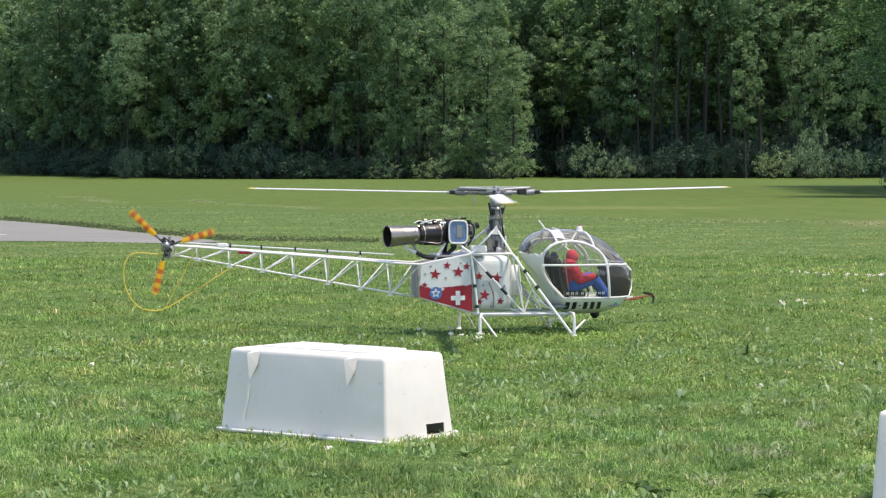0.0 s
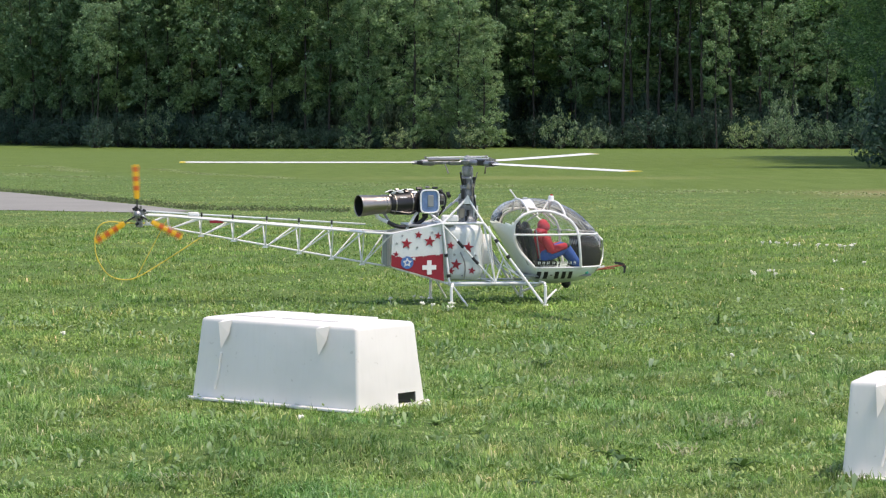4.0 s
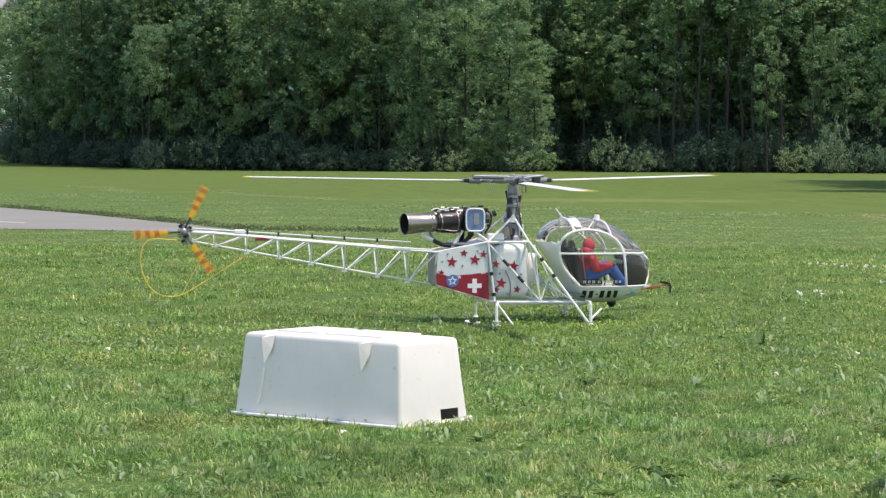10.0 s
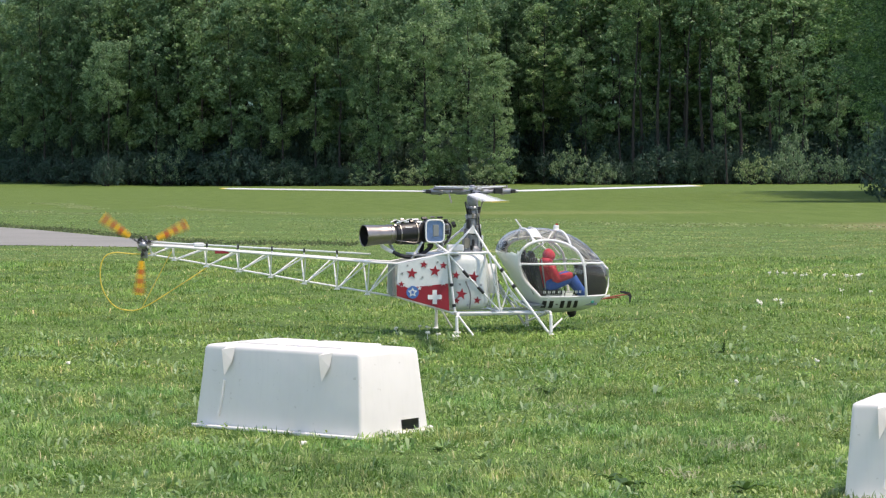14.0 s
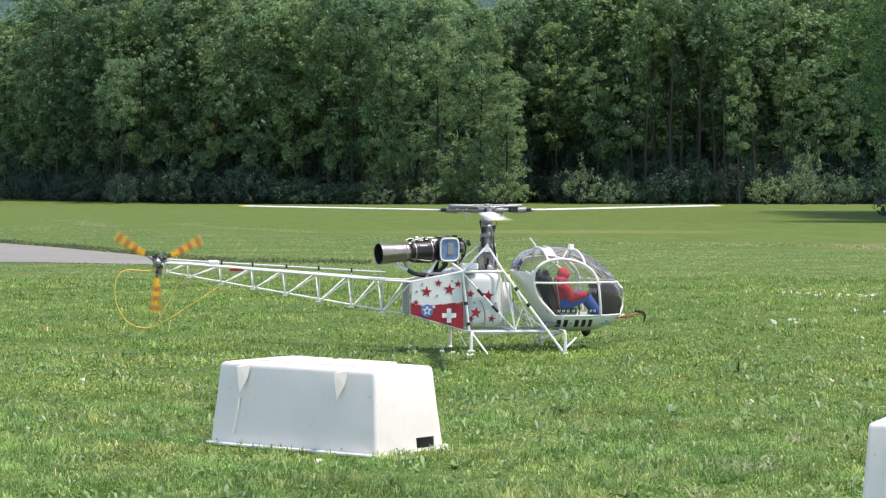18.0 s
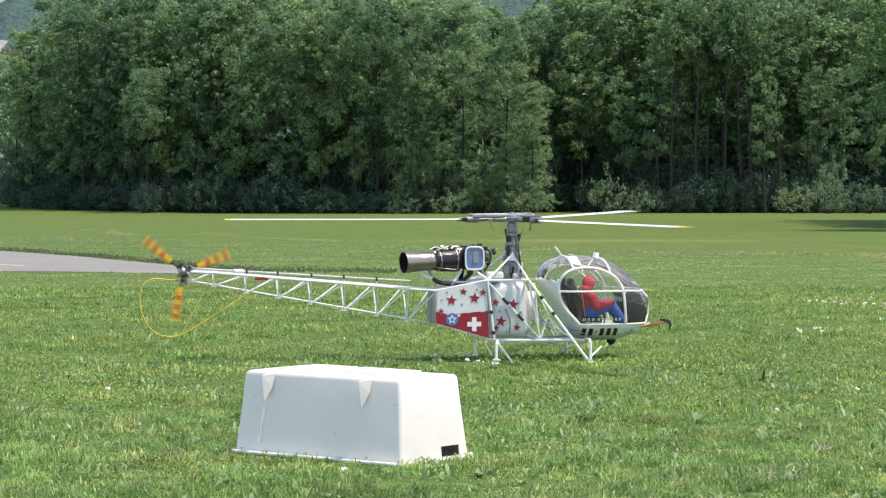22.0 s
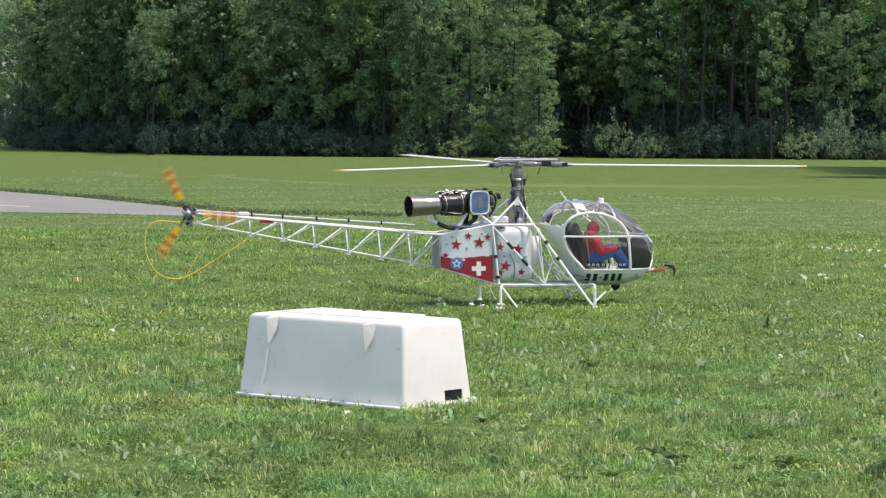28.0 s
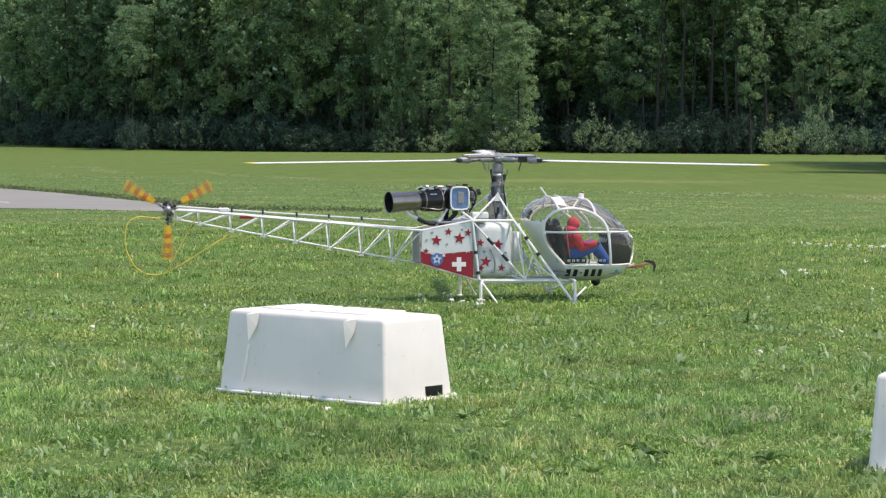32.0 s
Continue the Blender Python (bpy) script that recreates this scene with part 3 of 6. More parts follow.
def build_clover():
    """Small round leaves lying level among the blades."""
    rng = np.random.default_rng(12)
    k = 70000
    y = np.sqrt(7.4 ** 2 + rng.random(k) * (17.0 ** 2 - 7.4 ** 2))
    x = (rng.random(k) * 2 - 1) * (0.178 * y + 0.15)
    patch = np.sin(x * 2.1 + 1.3 * np.sin(y * 1.7 + 2)) * np.sin(y * 2.9 + 1.1 * np.sin(x * 2.7))
    keep = rng.random(k) < np.clip(0.25 + 0.9 * patch, 0.05, 1)
    for cx, cy, turn in TUBS:
        keep &= ~in_box(x, y, cx, cy, 0.40, 0.195, radians(turn))
    x, y = x[keep], y[keep]
    k = len(x)
    c = np.stack([x, y, 0.008 + 0.022 * rng.random(k)], 1)
    t, r = rng.random(k) * 2 * np.pi, 0.0028 + 0.0036 * rng.random(k)
    tip = rng.normal(size=(k, 2)) * 0.45
    co = []
    for q in range(5):
        dx, dy = np.cos(t + q * 1.2566) * r, np.sin(t + q * 1.2566) * r
        co.append(c + np.stack([dx, dy, dx * tip[:, 0] + dy * tip[:, 1]], 1))
    co = np.stack(co, 1).reshape(-1, 3)
    i = np.arange(k)[:, None] * 5
    me = triangles_mesh("lawn_clover", co, np.concatenate([i + [0, 1, 2], i + [0, 2, 3], i + [0, 3, 4]], 1).reshape(-1, 3))
    me.materials.append(CLOVER)
    tagged(new("lawn_clover", me), "light green clover leaves in the lawn", "clover", kind="stuff")


def build_herbs():
    """Broad leaves of low herbs, in patches: bent blades of six corners."""
    rng = np.random.default_rng(21)
    spots = 900
    sy = np.sqrt(7.5 ** 2 + rng.random(spots) * (15.5 ** 2 - 7.5 ** 2))
    sx = (rng.random(spots) * 2 - 1) * (0.17 * sy + 0.1)
    ok = np.ones(spots, bool)
    for cx, cy, turn in TUBS:
        ok &= ~in_box(sx, sy, cx, cy, 0.46, 0.25, radians(turn))
    ok &= (np.sin(sx * 3.3 + 1.2 * np.sin(sy * 1.9)) * np.sin(sy * 2.4 + sx) > -0.35)
    sx, sy = sx[ok], sy[ok]
    per = 9
    x, y = np.repeat(sx, per), np.repeat(sy, per)
    k = len(x)
    x, y = x + rng.normal(size=k) * 0.022, y + rng.normal(size=k) * 0.022
    a, up = rng.random(k) * 2 * np.pi, 0.2 + 1.15 * rng.random(k)
    ln, w = 0.022 + 0.042 * rng.random(k) ** 1.3, 0.0035 + 0.0055 * rng.random(k)
    d = np.stack([np.cos(a) * np.cos(up), np.sin(a) * np.cos(up), np.sin(up)], 1)
    q = np.stack([-np.sin(a), np.cos(a), 0 * a], 1) * w[:, None]
    base = np.stack([x, y, 0 * x + 0.004], 1)
    mid = base + d * (ln * 0.55)[:, None]
    tip = base + d * ln[:, None] - np.stack([0 * a, 0 * a, ln * 0.22], 1)
    co = np.stack([base - q * 0.3, base + q * 0.3, mid - q, mid + q, tip], 1).reshape(-1, 3)
    i = np.arange(k)[:, None] * 5
    me = triangles_mesh("lawn_herbs", co, np.concatenate([i + [0, 1, 3], i + [0, 3, 2], i + [2, 3, 4]], 1).reshape(-1, 3))
    me.materials.append(WEED)
    tagged(new("lawn_herbs", me), "low broad-leaved herbs scattered in the lawn", "herbs", kind="stuff")


build_verge()
build_clover()
build_herbs()


# ---------------------------------------------------------------- tubs
def build_tub(m, slope=1.0, folds=(-0.243, 0.219)):
    """An upturned white plastic tub: tapered rounded walls, a rim on the ground, gussets, a notch in one end."""
    tub = tagged(new("plastic_tub"), "upturned white weathered plastic tub lying on the grass", "tub", "white tubs on the lawn")
    L, W = 0.80, 0.385
    notch = (0.037, 0.135)

    def ring(inset, r, z):
        a, b = L / 2 - inset, W / 2 - inset
        out = []
        for cx, cy, t0 in ((a - r, b - r, 0), (-a + r, b - r, 90), (-a + r, -b + r, 180), (a - r, -b + r, 270)):
            for k in range(5):
                t = radians(t0 + k * 22.5)
                out.append((cx + r * math.cos(t), cy + r * math.sin(t), z))
        out += [(a, y, z) for y in (notch[0], notch[1])]
        return out

    bm = bmesh.new()
    levels = [(0.004, 0.012, 0.0), (0.005, 0.012, 0.008), (0.006, 0.012, 0.016), (0.009, 0.012, 0.052), (0.020, 0.012, 0.16), (0.0300, 0.013, 0.276), (0.0315, 0.014, 0.284), (0.0345, 0.016, 0.289), (0.040, 0.018, 0.2922), (0.052, 0.02, 0.294)]
    rings = [[bm.verts.new(c) for c in ring(slope * i, r, z)] for i, r, z in levels]
    n = len(rings[0])
    for i, (a, b) in enumerate(zip(rings, rings[1:])):
        for k in range(n):
            if k == n - 2 and i == 2:
                continue                               # the notch stays open
            bm.faces.new((a[k], a[(k + 1) % n], b[(k + 1) % n], b[k]))
    crown = bm.verts.new((0, 0, 0.292))
    for k in range(n):
        bm.faces.new((rings[-1][k], rings[-1][(k + 1) % n], crown))
    bmesh.ops.recalc_face_normals(bm, faces=bm.faces)
    body = part("shell", bm, TUB, tub, smooth=True)
    wall = body.modifiers.new("wall", "SOLIDIFY")
    wall.thickness, wall.offset = 0.004, -1
    mod = body.modifiers.new("edges", "EDGE_SPLIT")
    mod.split_angle = radians(38)
    # rim on the ground, two lengths with a gap, and the small foot at the far corner
    bm = block((0, -W / 2 - 0.006, 0.008), (L - 0.03, 0.036, 0.010), 0.003)
    block((-L / 2 + 0.005, 0, 0.006), (0.022, W, 0.010), 0.003, bm=bm)
    block((L / 2 - 0.004, 0, 0.006), (0.022, W, 0.010), 0.003, bm=bm)
    block((0, W / 2 - 0.004, 0.006), (L - 0.03, 0.022, 0.010), 0.003, bm=bm)
    part("rim", bm, TUB, tub)
    part("foot", ball((L / 2 + 0.002, W / 2 - 0.006, 0.012), (0.012, 0.012, 0.010)), TUB, tub)
    part("foot", ball((-L / 2 - 0.002, -W / 2 + 0.006, 0.007), (0.018, 0.012, 0.007)), TUB, tub)
    # folded gussets on the long side
    for x in folds:
        bm = bmesh.new()
        y = -W / 2 + 0.031
        p = [bm.verts.new(v) for v in ((x - 0.004, y - 0.040, 0.281), (x + 0.026, y, 0.288), (x - 0.002, y - 0.030, 0.188), (x - 0.010, y + 0.004, 0.288), (x + 0.020, y - 0.010, 0.240))]
        for f in ((0, 1, 3), (0, 4, 1), (0, 2, 4), (0, 3, 2), (3, 1, 4), (3, 4, 2)):
            bm.faces.new([p[k] for k in f])
        bmesh.ops.recalc_face_normals(bm, faces=bm.faces)
        part("gusset", bm, TUB, tub)
    part("crease", bent([(-0.262, -W / 2 + 0.020, 0.172), (-0.266, -W / 2 + 0.014, 0.12), (-0.273, -W / 2 + 0.009, 0.075), (-0.280, -W / 2 + 0.004, 0.045)], 0.0062), TUB, tub)
    # low raised fields on the bottom, now on top
    for x0, x1 in ((-0.30, -0.10), (-0.07, 0.20)):
        part("raised_field", block(((x0 + x1) / 2, 0.05, 0.2945), (x1 - x0, 0.22, 0.008), 0.003), TUB, tub)
    tub.matrix_world = m
    return tub


build_tub(pose(-0.409, 10.94, 0, 0, 0, -39) @ Matrix.Diagonal((1, 1, 1.027, 1)))
build_tub(pose(1.659, 8.85, 0, 0, 0, -21) @ Matrix.Diagonal((1, 1, 0.985, 1)), 0.7, (-0.290, 0.200))


# ---------------------------------------------------------------- helicopter
def build_helicopter():
    heli = tagged(new("model_helicopter"), "large white and red turbine model helicopter standing on grass", "helicopter")
    heli.matrix_world = pose(0.33, 15.7, 0, 0, 0, 10)

    # --- tail boom: two upper tubes, one lower, posts and diagonals between
    bays = [(-1.745, 0.468, 0.422), (-1.630, 0.462, 0.396), (-1.467, 0.448, 0.361), (-1.303, 0.433, 0.334), (-1.140, 0.419, 0.302), (-0.968, 0.404, 0.267), (-0.800, 0.389, 0.237), (-0.643, 0.374, 0.207), (-0.495, 0.364, 0.190)]

    def half(x):
        return 0.035 + 0.075 * (x + 1.745) / 1.25

    boom = part("tail_boom", tube((bays[0][0], 0, bays[0][2]), (bays[-1][0], 0, bays[-1][2]), 0.0050), WHITE_PAINT, heli, "white tube truss tail boom")
    for s in (-1, 1):
        part("longeron", bent([(x, s * half(x), zt) for x, zt, zb in bays], 0.0060), WHITE_PAINT, boom)
    for i, (x, zt, zb) in enumerate(bays[:-1]):
        for s in (-1, 1):
            part("post", tube((x, s * half(x), zt), (x + 0.004, 0, zb), 0.0038, 6), WHITE_PAINT, boom)
            x2, zt2, _ = bays[i + 1]
            part("diagonal", tube((x + 0.01, 0, zb), (x2 - 0.008, s * half(x2), zt2 - 0.003), 0.0038, 6), WHITE_PAINT, boom)
        part("cross_tube", tube((x, -half(x), zt), (x, half(x), zt), 0.004, 6), WHITE_PAINT, boom)
        part("gusset_plate", slab([(x - 0.012, zb - 0.006), (x + 0.02, zb - 0.008), (x + 0.012, zb + 0.016)], -0.004, 0.004), WHITE_PAINT, boom)
    part("tag", block((-1.39, -half(-1.39) - 0.004, 0.432), (0.07, 0.004, 0.014), 0.001), RED_PAINT, boom, "small red tag")
    # drive shaft on its bearings
    shaft = part("drive_shaft", tube((-1.78, 0, 0.488), (-0.62, 0, 0.410), 0.0045), TANK_PAINT, heli, "pale grey tail drive shaft")
    for x in (-1.459, -1.301, -1.128, -0.963, -0.794):
        z = 0.488 - (x + 1.78) * 0.0672
        part("bearing", block((x, 0, z), (0.009, 0.018, 0.024), 0.003), BLACK_METAL, shaft)
        part("bearing_post", tube((x, 0, z - 0.012), (x, 0, z - 0.036), 0.004, 6), WHITE_PAINT, shaft)
    part("coupling", block((-1.50, 0, 0.468), (0.055, 0.03, 0.022), 0.006), WHITE_PAINT, shaft)
    # tail gearbox
    gear = part("tail_gearbox", block((-1.775, -0.012, 0.476), (0.05, 0.05, 0.045), 0.012), GREY_METAL, heli, "grey metal tail gearbox")
    part("output_shaft", tube((-1.79, -0.03, 0.476), (-1.79, -0.095, 0.476), 0.009), STEEL, gear)
    part("pitch_lever", tube((-1.80, -0.05, 0.50), (-1.76, -0.05, 0.445), 0.004, 6), BLACK, gear)
    part("bracket", block((-1.775, 0, 0.435), (0.03, 0.03, 0.06), 0.004), GREY_METAL, gear)
    for k, (x, y, z, w, h, m) in enumerate(((-1.800, -0.030, 0.500, 0.022, 0.016, BLACK), (-1.770, -0.040, 0.507, 0.012, 0.020, STEEL), (-1.752, -0.034, 0.492, 0.018, 0.012, BLACK), (-1.806, -0.046, 0.452, 0.014, 0.022, STEEL), (-1.778, -0.046, 0.446, 0.016, 0.012, BLACK), (-1.760, -0.036, 0.462, 0.012, 0.012, WHITE_PAINT), (-1.788, -0.040, 0.424, 0.020, 0.014, BLACK), (-1.765, -0.030, 0.418, 0.010, 0.024, GREY_METAL), (-1.745, -0.030, 0.476, 0.026, 0.010, STEEL))):
        part("fitting", block((x, y, z), (w, 0.014, h), 0.003, pose(0, 0, 0, 0, 25 * (k % 3 - 1), 0)), m, gear)
    part("pitch_rod", tube((-1.80, -0.045, 0.515), (-1.765, -0.052, 0.488), 0.003, 6), BLACK, gear)
    part("pitch_rod", tube((-1.815, -0.05, 0.485), (-1.79, -0.055, 0.437), 0.003, 6), STEEL, gear)
    # yellow guard hoop
    hoop = [(-1.735, 0, 0.425), (-1.837, 0, 0.427), (-1.931, 0, 0.434), (-1.982, 0, 0.405), (-1.999, 0, 0.332), (-1.985, 0, 0.246), (-1.93, 0, 0.166), (-1.85, 0, 0.141), (-1.774, 0, 0.159), (-1.631, 0, 0.244), (-1.454, 0, 0.356)]
    part("tail_guard", bent(curve_through(hoop, 5), 0.0036, 6), YELLOW, heli, "thin yellow tube tail rotor guard")
    part("guard_brace", tube((-1.79, 0, 0.154), (-1.64, -0.03, 0.44), 0.0024, 6), YELLOW, heli)

    # --- centre frame
    for s in (-1, 1):
        y = s * 0.16
        f = part("side_frame", bent([(-0.50, s * 0.11, 0.364), (-0.25, y, 0.416), (-0.035, y, 0.416)], 0.0065), WHITE_PAINT, heli, "white welded tube side frame")
        for a, b, r in (((-0.248, y, 0.416), (-0.212, y, 0.112), 0.008), ((-0.248, y, 0.412), (0.026, y, 0.112), 0.006), ((-0.22, y, 0.110), (0.275, y, 0.106), 0.008),
                        ((-0.035, y, 0.416), (0.026, y, 0.112), 0.006), ((0.0, y * 0.8, 0.40), (0.03, y * 0.8, 0.115), 0.005), ((0.026, y, 0.112), (0.07, y * 0.9, 0.235), 0.005), ((0.07, y * 0.9, 0.235), (0.13, y * 0.9, 0.16), 0.005),
                        ((0.07, y * 0.9, 0.20), (0.20, y, 0.108), 0.005), ((-0.01, y, 0.40), (0.12, y * 0.9, 0.13), 0.005), ((-0.105, s * 0.09, 0.545), (-0.248, y, 0.416), 0.007), ((-0.105, s * 0.09, 0.545), (-0.035, y, 0.416), 0.007),
                        ((-0.035, y, 0.416), (0.245, s * 0.30, 0.012), 0.0085), ((-0.495, 0, 0.190), (-0.22, y, 0.110), 0.006)):
            part("frame_tube", tube(a, b, 0.82 * r), WHITE_PAINT, f)
        for u in (0.34, 0.62):
            p = Vector((-0.248, y, 0.412)).lerp(Vector((0.026, y, 0.112)), u)
            d = Vector((0.274, 0, -0.30)).normalized() * 0.022
            part("sleeve", tube(p - d, p + d, 0.0078), BLACK, f, "black rubber sleeve")
        for z in (0.255, 0.150):
            x = -0.248 + (0.416 - z) / 0.304 * 0.036
            part("sleeve", tube((x - 0.001, y, z + 0.008), (x + 0.001, y, z - 0.008), 0.0098), BLACK, f)
        for u in (0.22, 0.42):
            p = Vector((-0.035, y, 0.416)).lerp(Vector((0.245, s * 0.30, 0.012)), u)
            d = (Vector((0.245, s * 0.30, 0.012)) - Vector((-0.035, y, 0.416))).normalized() * 0.009
            part("clamp", tube(p - d, p + d, 0.0105), BLACK, f)
        part("apex_plate", slab([(-0.105, 0.560), (-0.135, 0.515), (-0.080, 0.510)], s * 0.098 - 0.004, s * 0.098 + 0.004), WHITE_PAINT, f)
        # landing legs
        for x, fx, bx in ((-0.215, -0.228, -0.144), (0.262, 0.258, 0.335)):
            leg = part("landing_leg", bent([(x, s * 0.15, 0.112), (x, s * 0.26, 0.113), (fx, s * 0.295, 0.10), (fx, s * 0.30, 0.004)], 0.0080), WHITE_PAINT, heli, "white tube landing leg")
            part("foot_pad", lathe([(0, 0.016), (0.004, 0.016), (0.010, 0.009), (0.02, 0.0085)], (fx, s * 0.30, 0.0), (0, 0, 1), 12), WHITE_PAINT, leg)
            part("leg_brace", tube((x, s * 0.24, 0.110) if bx < 0 else (fx, s * 0.30, 0.03), (bx, s * 0.30, 0.004) if bx < 0 else (bx, s * 0.2, 0.075), 0.0055, 6), WHITE_PAINT, leg)
    for x in (-0.24, -0.035, 0.02):
        part("cross_member", tube((x, -0.16, 0.414 if x < 0 else 0.112), (x, 0.16, 0.414 if x < 0 else 0.112), 0.006), WHITE_PAINT, heli)
    part("belly_pan", block((0.02, 0, 0.097), (0.43, 0.20, 0.012), 0.004), PANEL_PAINT, heli, "pale flat belly pan")
    part("tail_post", block((-0.512, 0, 0.28), (0.018, 0.12, 0.17), 0.004), GREY_PAINT, heli)

    # --- painted side panels with stars
    for s in (-1, 1):
        y = s * 0.150
        pan = part("side_panel", slab([(-0.504, 0.362), (-0.252, 0.410), (-0.238, 0.118), (-0.513, 0.200)], y - 0.004, y + 0.004), PANEL_PAINT, heli, "pale grey side panel with red stars and a red lower field")
        y1 = y + s * 0.0045
        ya, yb = sorted((y1, y1 + s * 0.002))
        part("red_field", slab([(-0.512, 0.262), (-0.495, 0.254), (-0.488, 0.248), (-0.470, 0.251), (-0.455, 0.243), (-0.245, 0.262), (-0.240, 0.122), (-0.512, 0.202)], ya, yb), RED_PAINT, pan, "red lower field")
        yc, yd = sorted((y1 + s * 0.002, y1 + s * 0.004))
        for x, z, r in ((-0.433, 0.316, 0.030), (-0.314, 0.326, 0.031), (-0.371, 0.360, 0.021), (-0.270, 0.354, 0.021), (-0.487, 0.262, 0.017)):
            part("star", slab(star_outline(x, z, r, 0.1), ya, yb), RED_PAINT, pan, "red star")
        for x, z, r in ((-0.340, 0.262, 0.017), (-0.272, 0.266, 0.017), (-0.395, 0.240, 0.012), (-0.445, 0.250, 0.011)):
            part("star", slab(star_outline(x, z, r, -0.1), yc, yd), PANEL_PAINT, pan, "pale star")
        for x, z in ((-0.455, 0.356), (-0.483, 0.318), (-0.378, 0.296), (-0.30, 0.371)):
            part("star", slab(star_outline(x, z, 0.008), ya, yb), GREY_PAINT, pan, "small grey star")
        disc = [(-0.430 + 0.032 * math.cos(k * math.tau / 24), 0.220 + 0.032 * math.sin(k * math.tau / 24)) for k in range(24)]
        ro = part("roundel", slab(disc, yc, yd), BLUE_PAINT, pan, "blue round badge with a pale star")
        ye, yf = sorted((y1 + s * 0.004, y1 + s * 0.0055))
        part("badge_star", slab(star_outline(-0.430, 0.220, 0.026, 0.0, 0.5), ye, yf), PANEL_PAINT, ro)
        part("badge_core", slab(star_outline(-0.430, 0.220, 0.012, 0.0, 0.5), ye + s * 0.001, yf + s * 0.001), BLUE_PAINT, ro)
        a, b, x, z = 0.036, 0.0115, -0.316, 0.194
        cross = [(x - b, z + a), (x + b, z + a), (x + b, z + b), (x + a, z + b), (x + a, z - b), (x + b, z - b), (x + b, z - a), (x - b, z - a), (x - b, z - b), (x - a, z - b), (x - a, z + b), (x - b, z + b)]
        part("cross", slab(cross, yc, yd), WHITE_PAINT, pan, "white cross on the red field")

    # --- fuel tank behind the frame
    tank = part("fuel_tank", block((-0.128, 0, 0.264), (0.208, 0.25, 0.282), 0.048, segments=5), TANK_PAINT, heli, "rounded pale grey tank with red stars", smooth=True)
    for x, z, r in ((-0.200, 0.302, 0.022), (-0.108, 0.292, 0.030), (-0.172, 0.205, 0.031), (-0.090, 0.172, 0.021), (-0.198, 0.172, 0.020)):
        part("star", slab(star_outline(x, z, r, 0.15), -0.1275, -0.1245), RED_PAINT, tank, "red star")
    for x, z in ((-0.18, 0.255), (-0.14, 0.148), (-0.07, 0.25)):
        part("star", slab(star_outline(x, z, 0.009), -0.1275, -0.1245), GREY_PAINT, tank, "small grey star")
    part("filler_cap", lathe([(0, 0.018), (0.01, 0.018), (0.013, 0.013)], (-0.165, -0.1, 0.352), (0, -1, 0.4), 14), STEEL, tank)
    part("fuel_line", bent(curve_through([(-0.15, -0.13, 0.27), (-0.135, -0.135, 0.235), (-0.125, -0.133, 0.19), (-0.13, -0.13, 0.13)], 5), 0.004, 6), GREY_METAL, tank)
    # white cylinder added for the bright reflection down the tank's right edge
    part("lit_tank_edge", lathe([(0, 0.0), (0.004, 0.026), (0.15, 0.026), (0.156, 0.0)], (0.0, -0.03, 0.20), (0, 0, 1), 16), WHITE_PAINT, heli, "white upright cylinder for the tank's lit edge", smooth=True)

    # --- turbine on top
    way = Vector((-0.343, -0.105, -0.012)).normalized()
    eng = part("engine", lathe([(-0.01, 0.02), (0.0, 0.05), (0.03, 0.060), (0.06, 0.060), (0.07, 0.064), (0.08, 0.060), (0.15, 0.057), (0.175, 0.048), (0.19, 0.046)], (-0.33, 0.0, 0.520), way, 28), BLACK_METAL, heli, "black turbine engine with silver exhaust", smooth=True)
    st = Vector((-0.33, 0, 0.520)) + way * 0.185
    part("exhaust", lathe([(0.0, 0.044), (0.012, 0.046), (0.016, 0.050), (0.022, 0.046), (0.03, 0.047), (0.034, 0.051), (0.040, 0.047), (0.10, 0.050), (0.165, 0.055), (0.172, 0.056), (0.173, 0.054), (0.168, 0.0525)], st, way, 32, None, False), STEEL, eng, "silver flared exhaust pipe", smooth=True)
    # the shade inside the open bore is put into the liner's black
    liner = lathe([(0.1685, 0.0525), (0.10, 0.047), (0.03, 0.043), (0.029, 0.0)], st, way, 28, None, False)
    part("exhaust_liner", liner, MATT_BLACK, eng, "black pipe inside, coloured for the dark of the bore")
    for k, (dx, z) in enumerate(((0.02, 0.578), (0.06, 0.582), (0.10, 0.580), (0.14, 0.576))):
        part("nozzle", block((-0.36 - dx, -0.03 - 0.01 * k, z), (0.022, 0.016, 0.014), 0.004), BLACK_METAL if k % 2 else STEEL, eng)
    for k, (x, y, z, sx, sz, m) in enumerate(((-0.375, -0.050, 0.571, 0.030, 0.010, WHITE_PAINT), (-0.415, -0.052, 0.576, 0.018, 0.008, STEEL), (-0.445, -0.058, 0.574, 0.026, 0.010, WHITE_PAINT), (-0.485, -0.066, 0.570, 0.022, 0.008, WHITE_PAINT), (-0.40, -0.030, 0.584, 0.05, 0.008, WHITE_PAINT), (-0.345, -0.02, 0.590, 0.03, 0.014, BLACK), (-0.46, -0.02, 0.585, 0.02, 0.012, STEEL), (-0.505, -0.075, 0.556, 0.014, 0.012, STEEL))):
        part("fitting", block((x, y, z), (sx, 0.012, sz), 0.002, pose(0, 0, 0, -35, 0, 15)), m, eng)
    for d in (0.165, 0.075):
        part("clamp_ring", lathe([(d - 0.004, 0.060 if d < 0.1 else 0.051), (d - 0.003, 0.064 if d < 0.1 else 0.055), (d + 0.003, 0.064 if d < 0.1 else 0.055), (d + 0.004, 0.060 if d < 0.1 else 0.051)], (-0.33, 0, 0.520), way, 28, None, False), STEEL, eng)
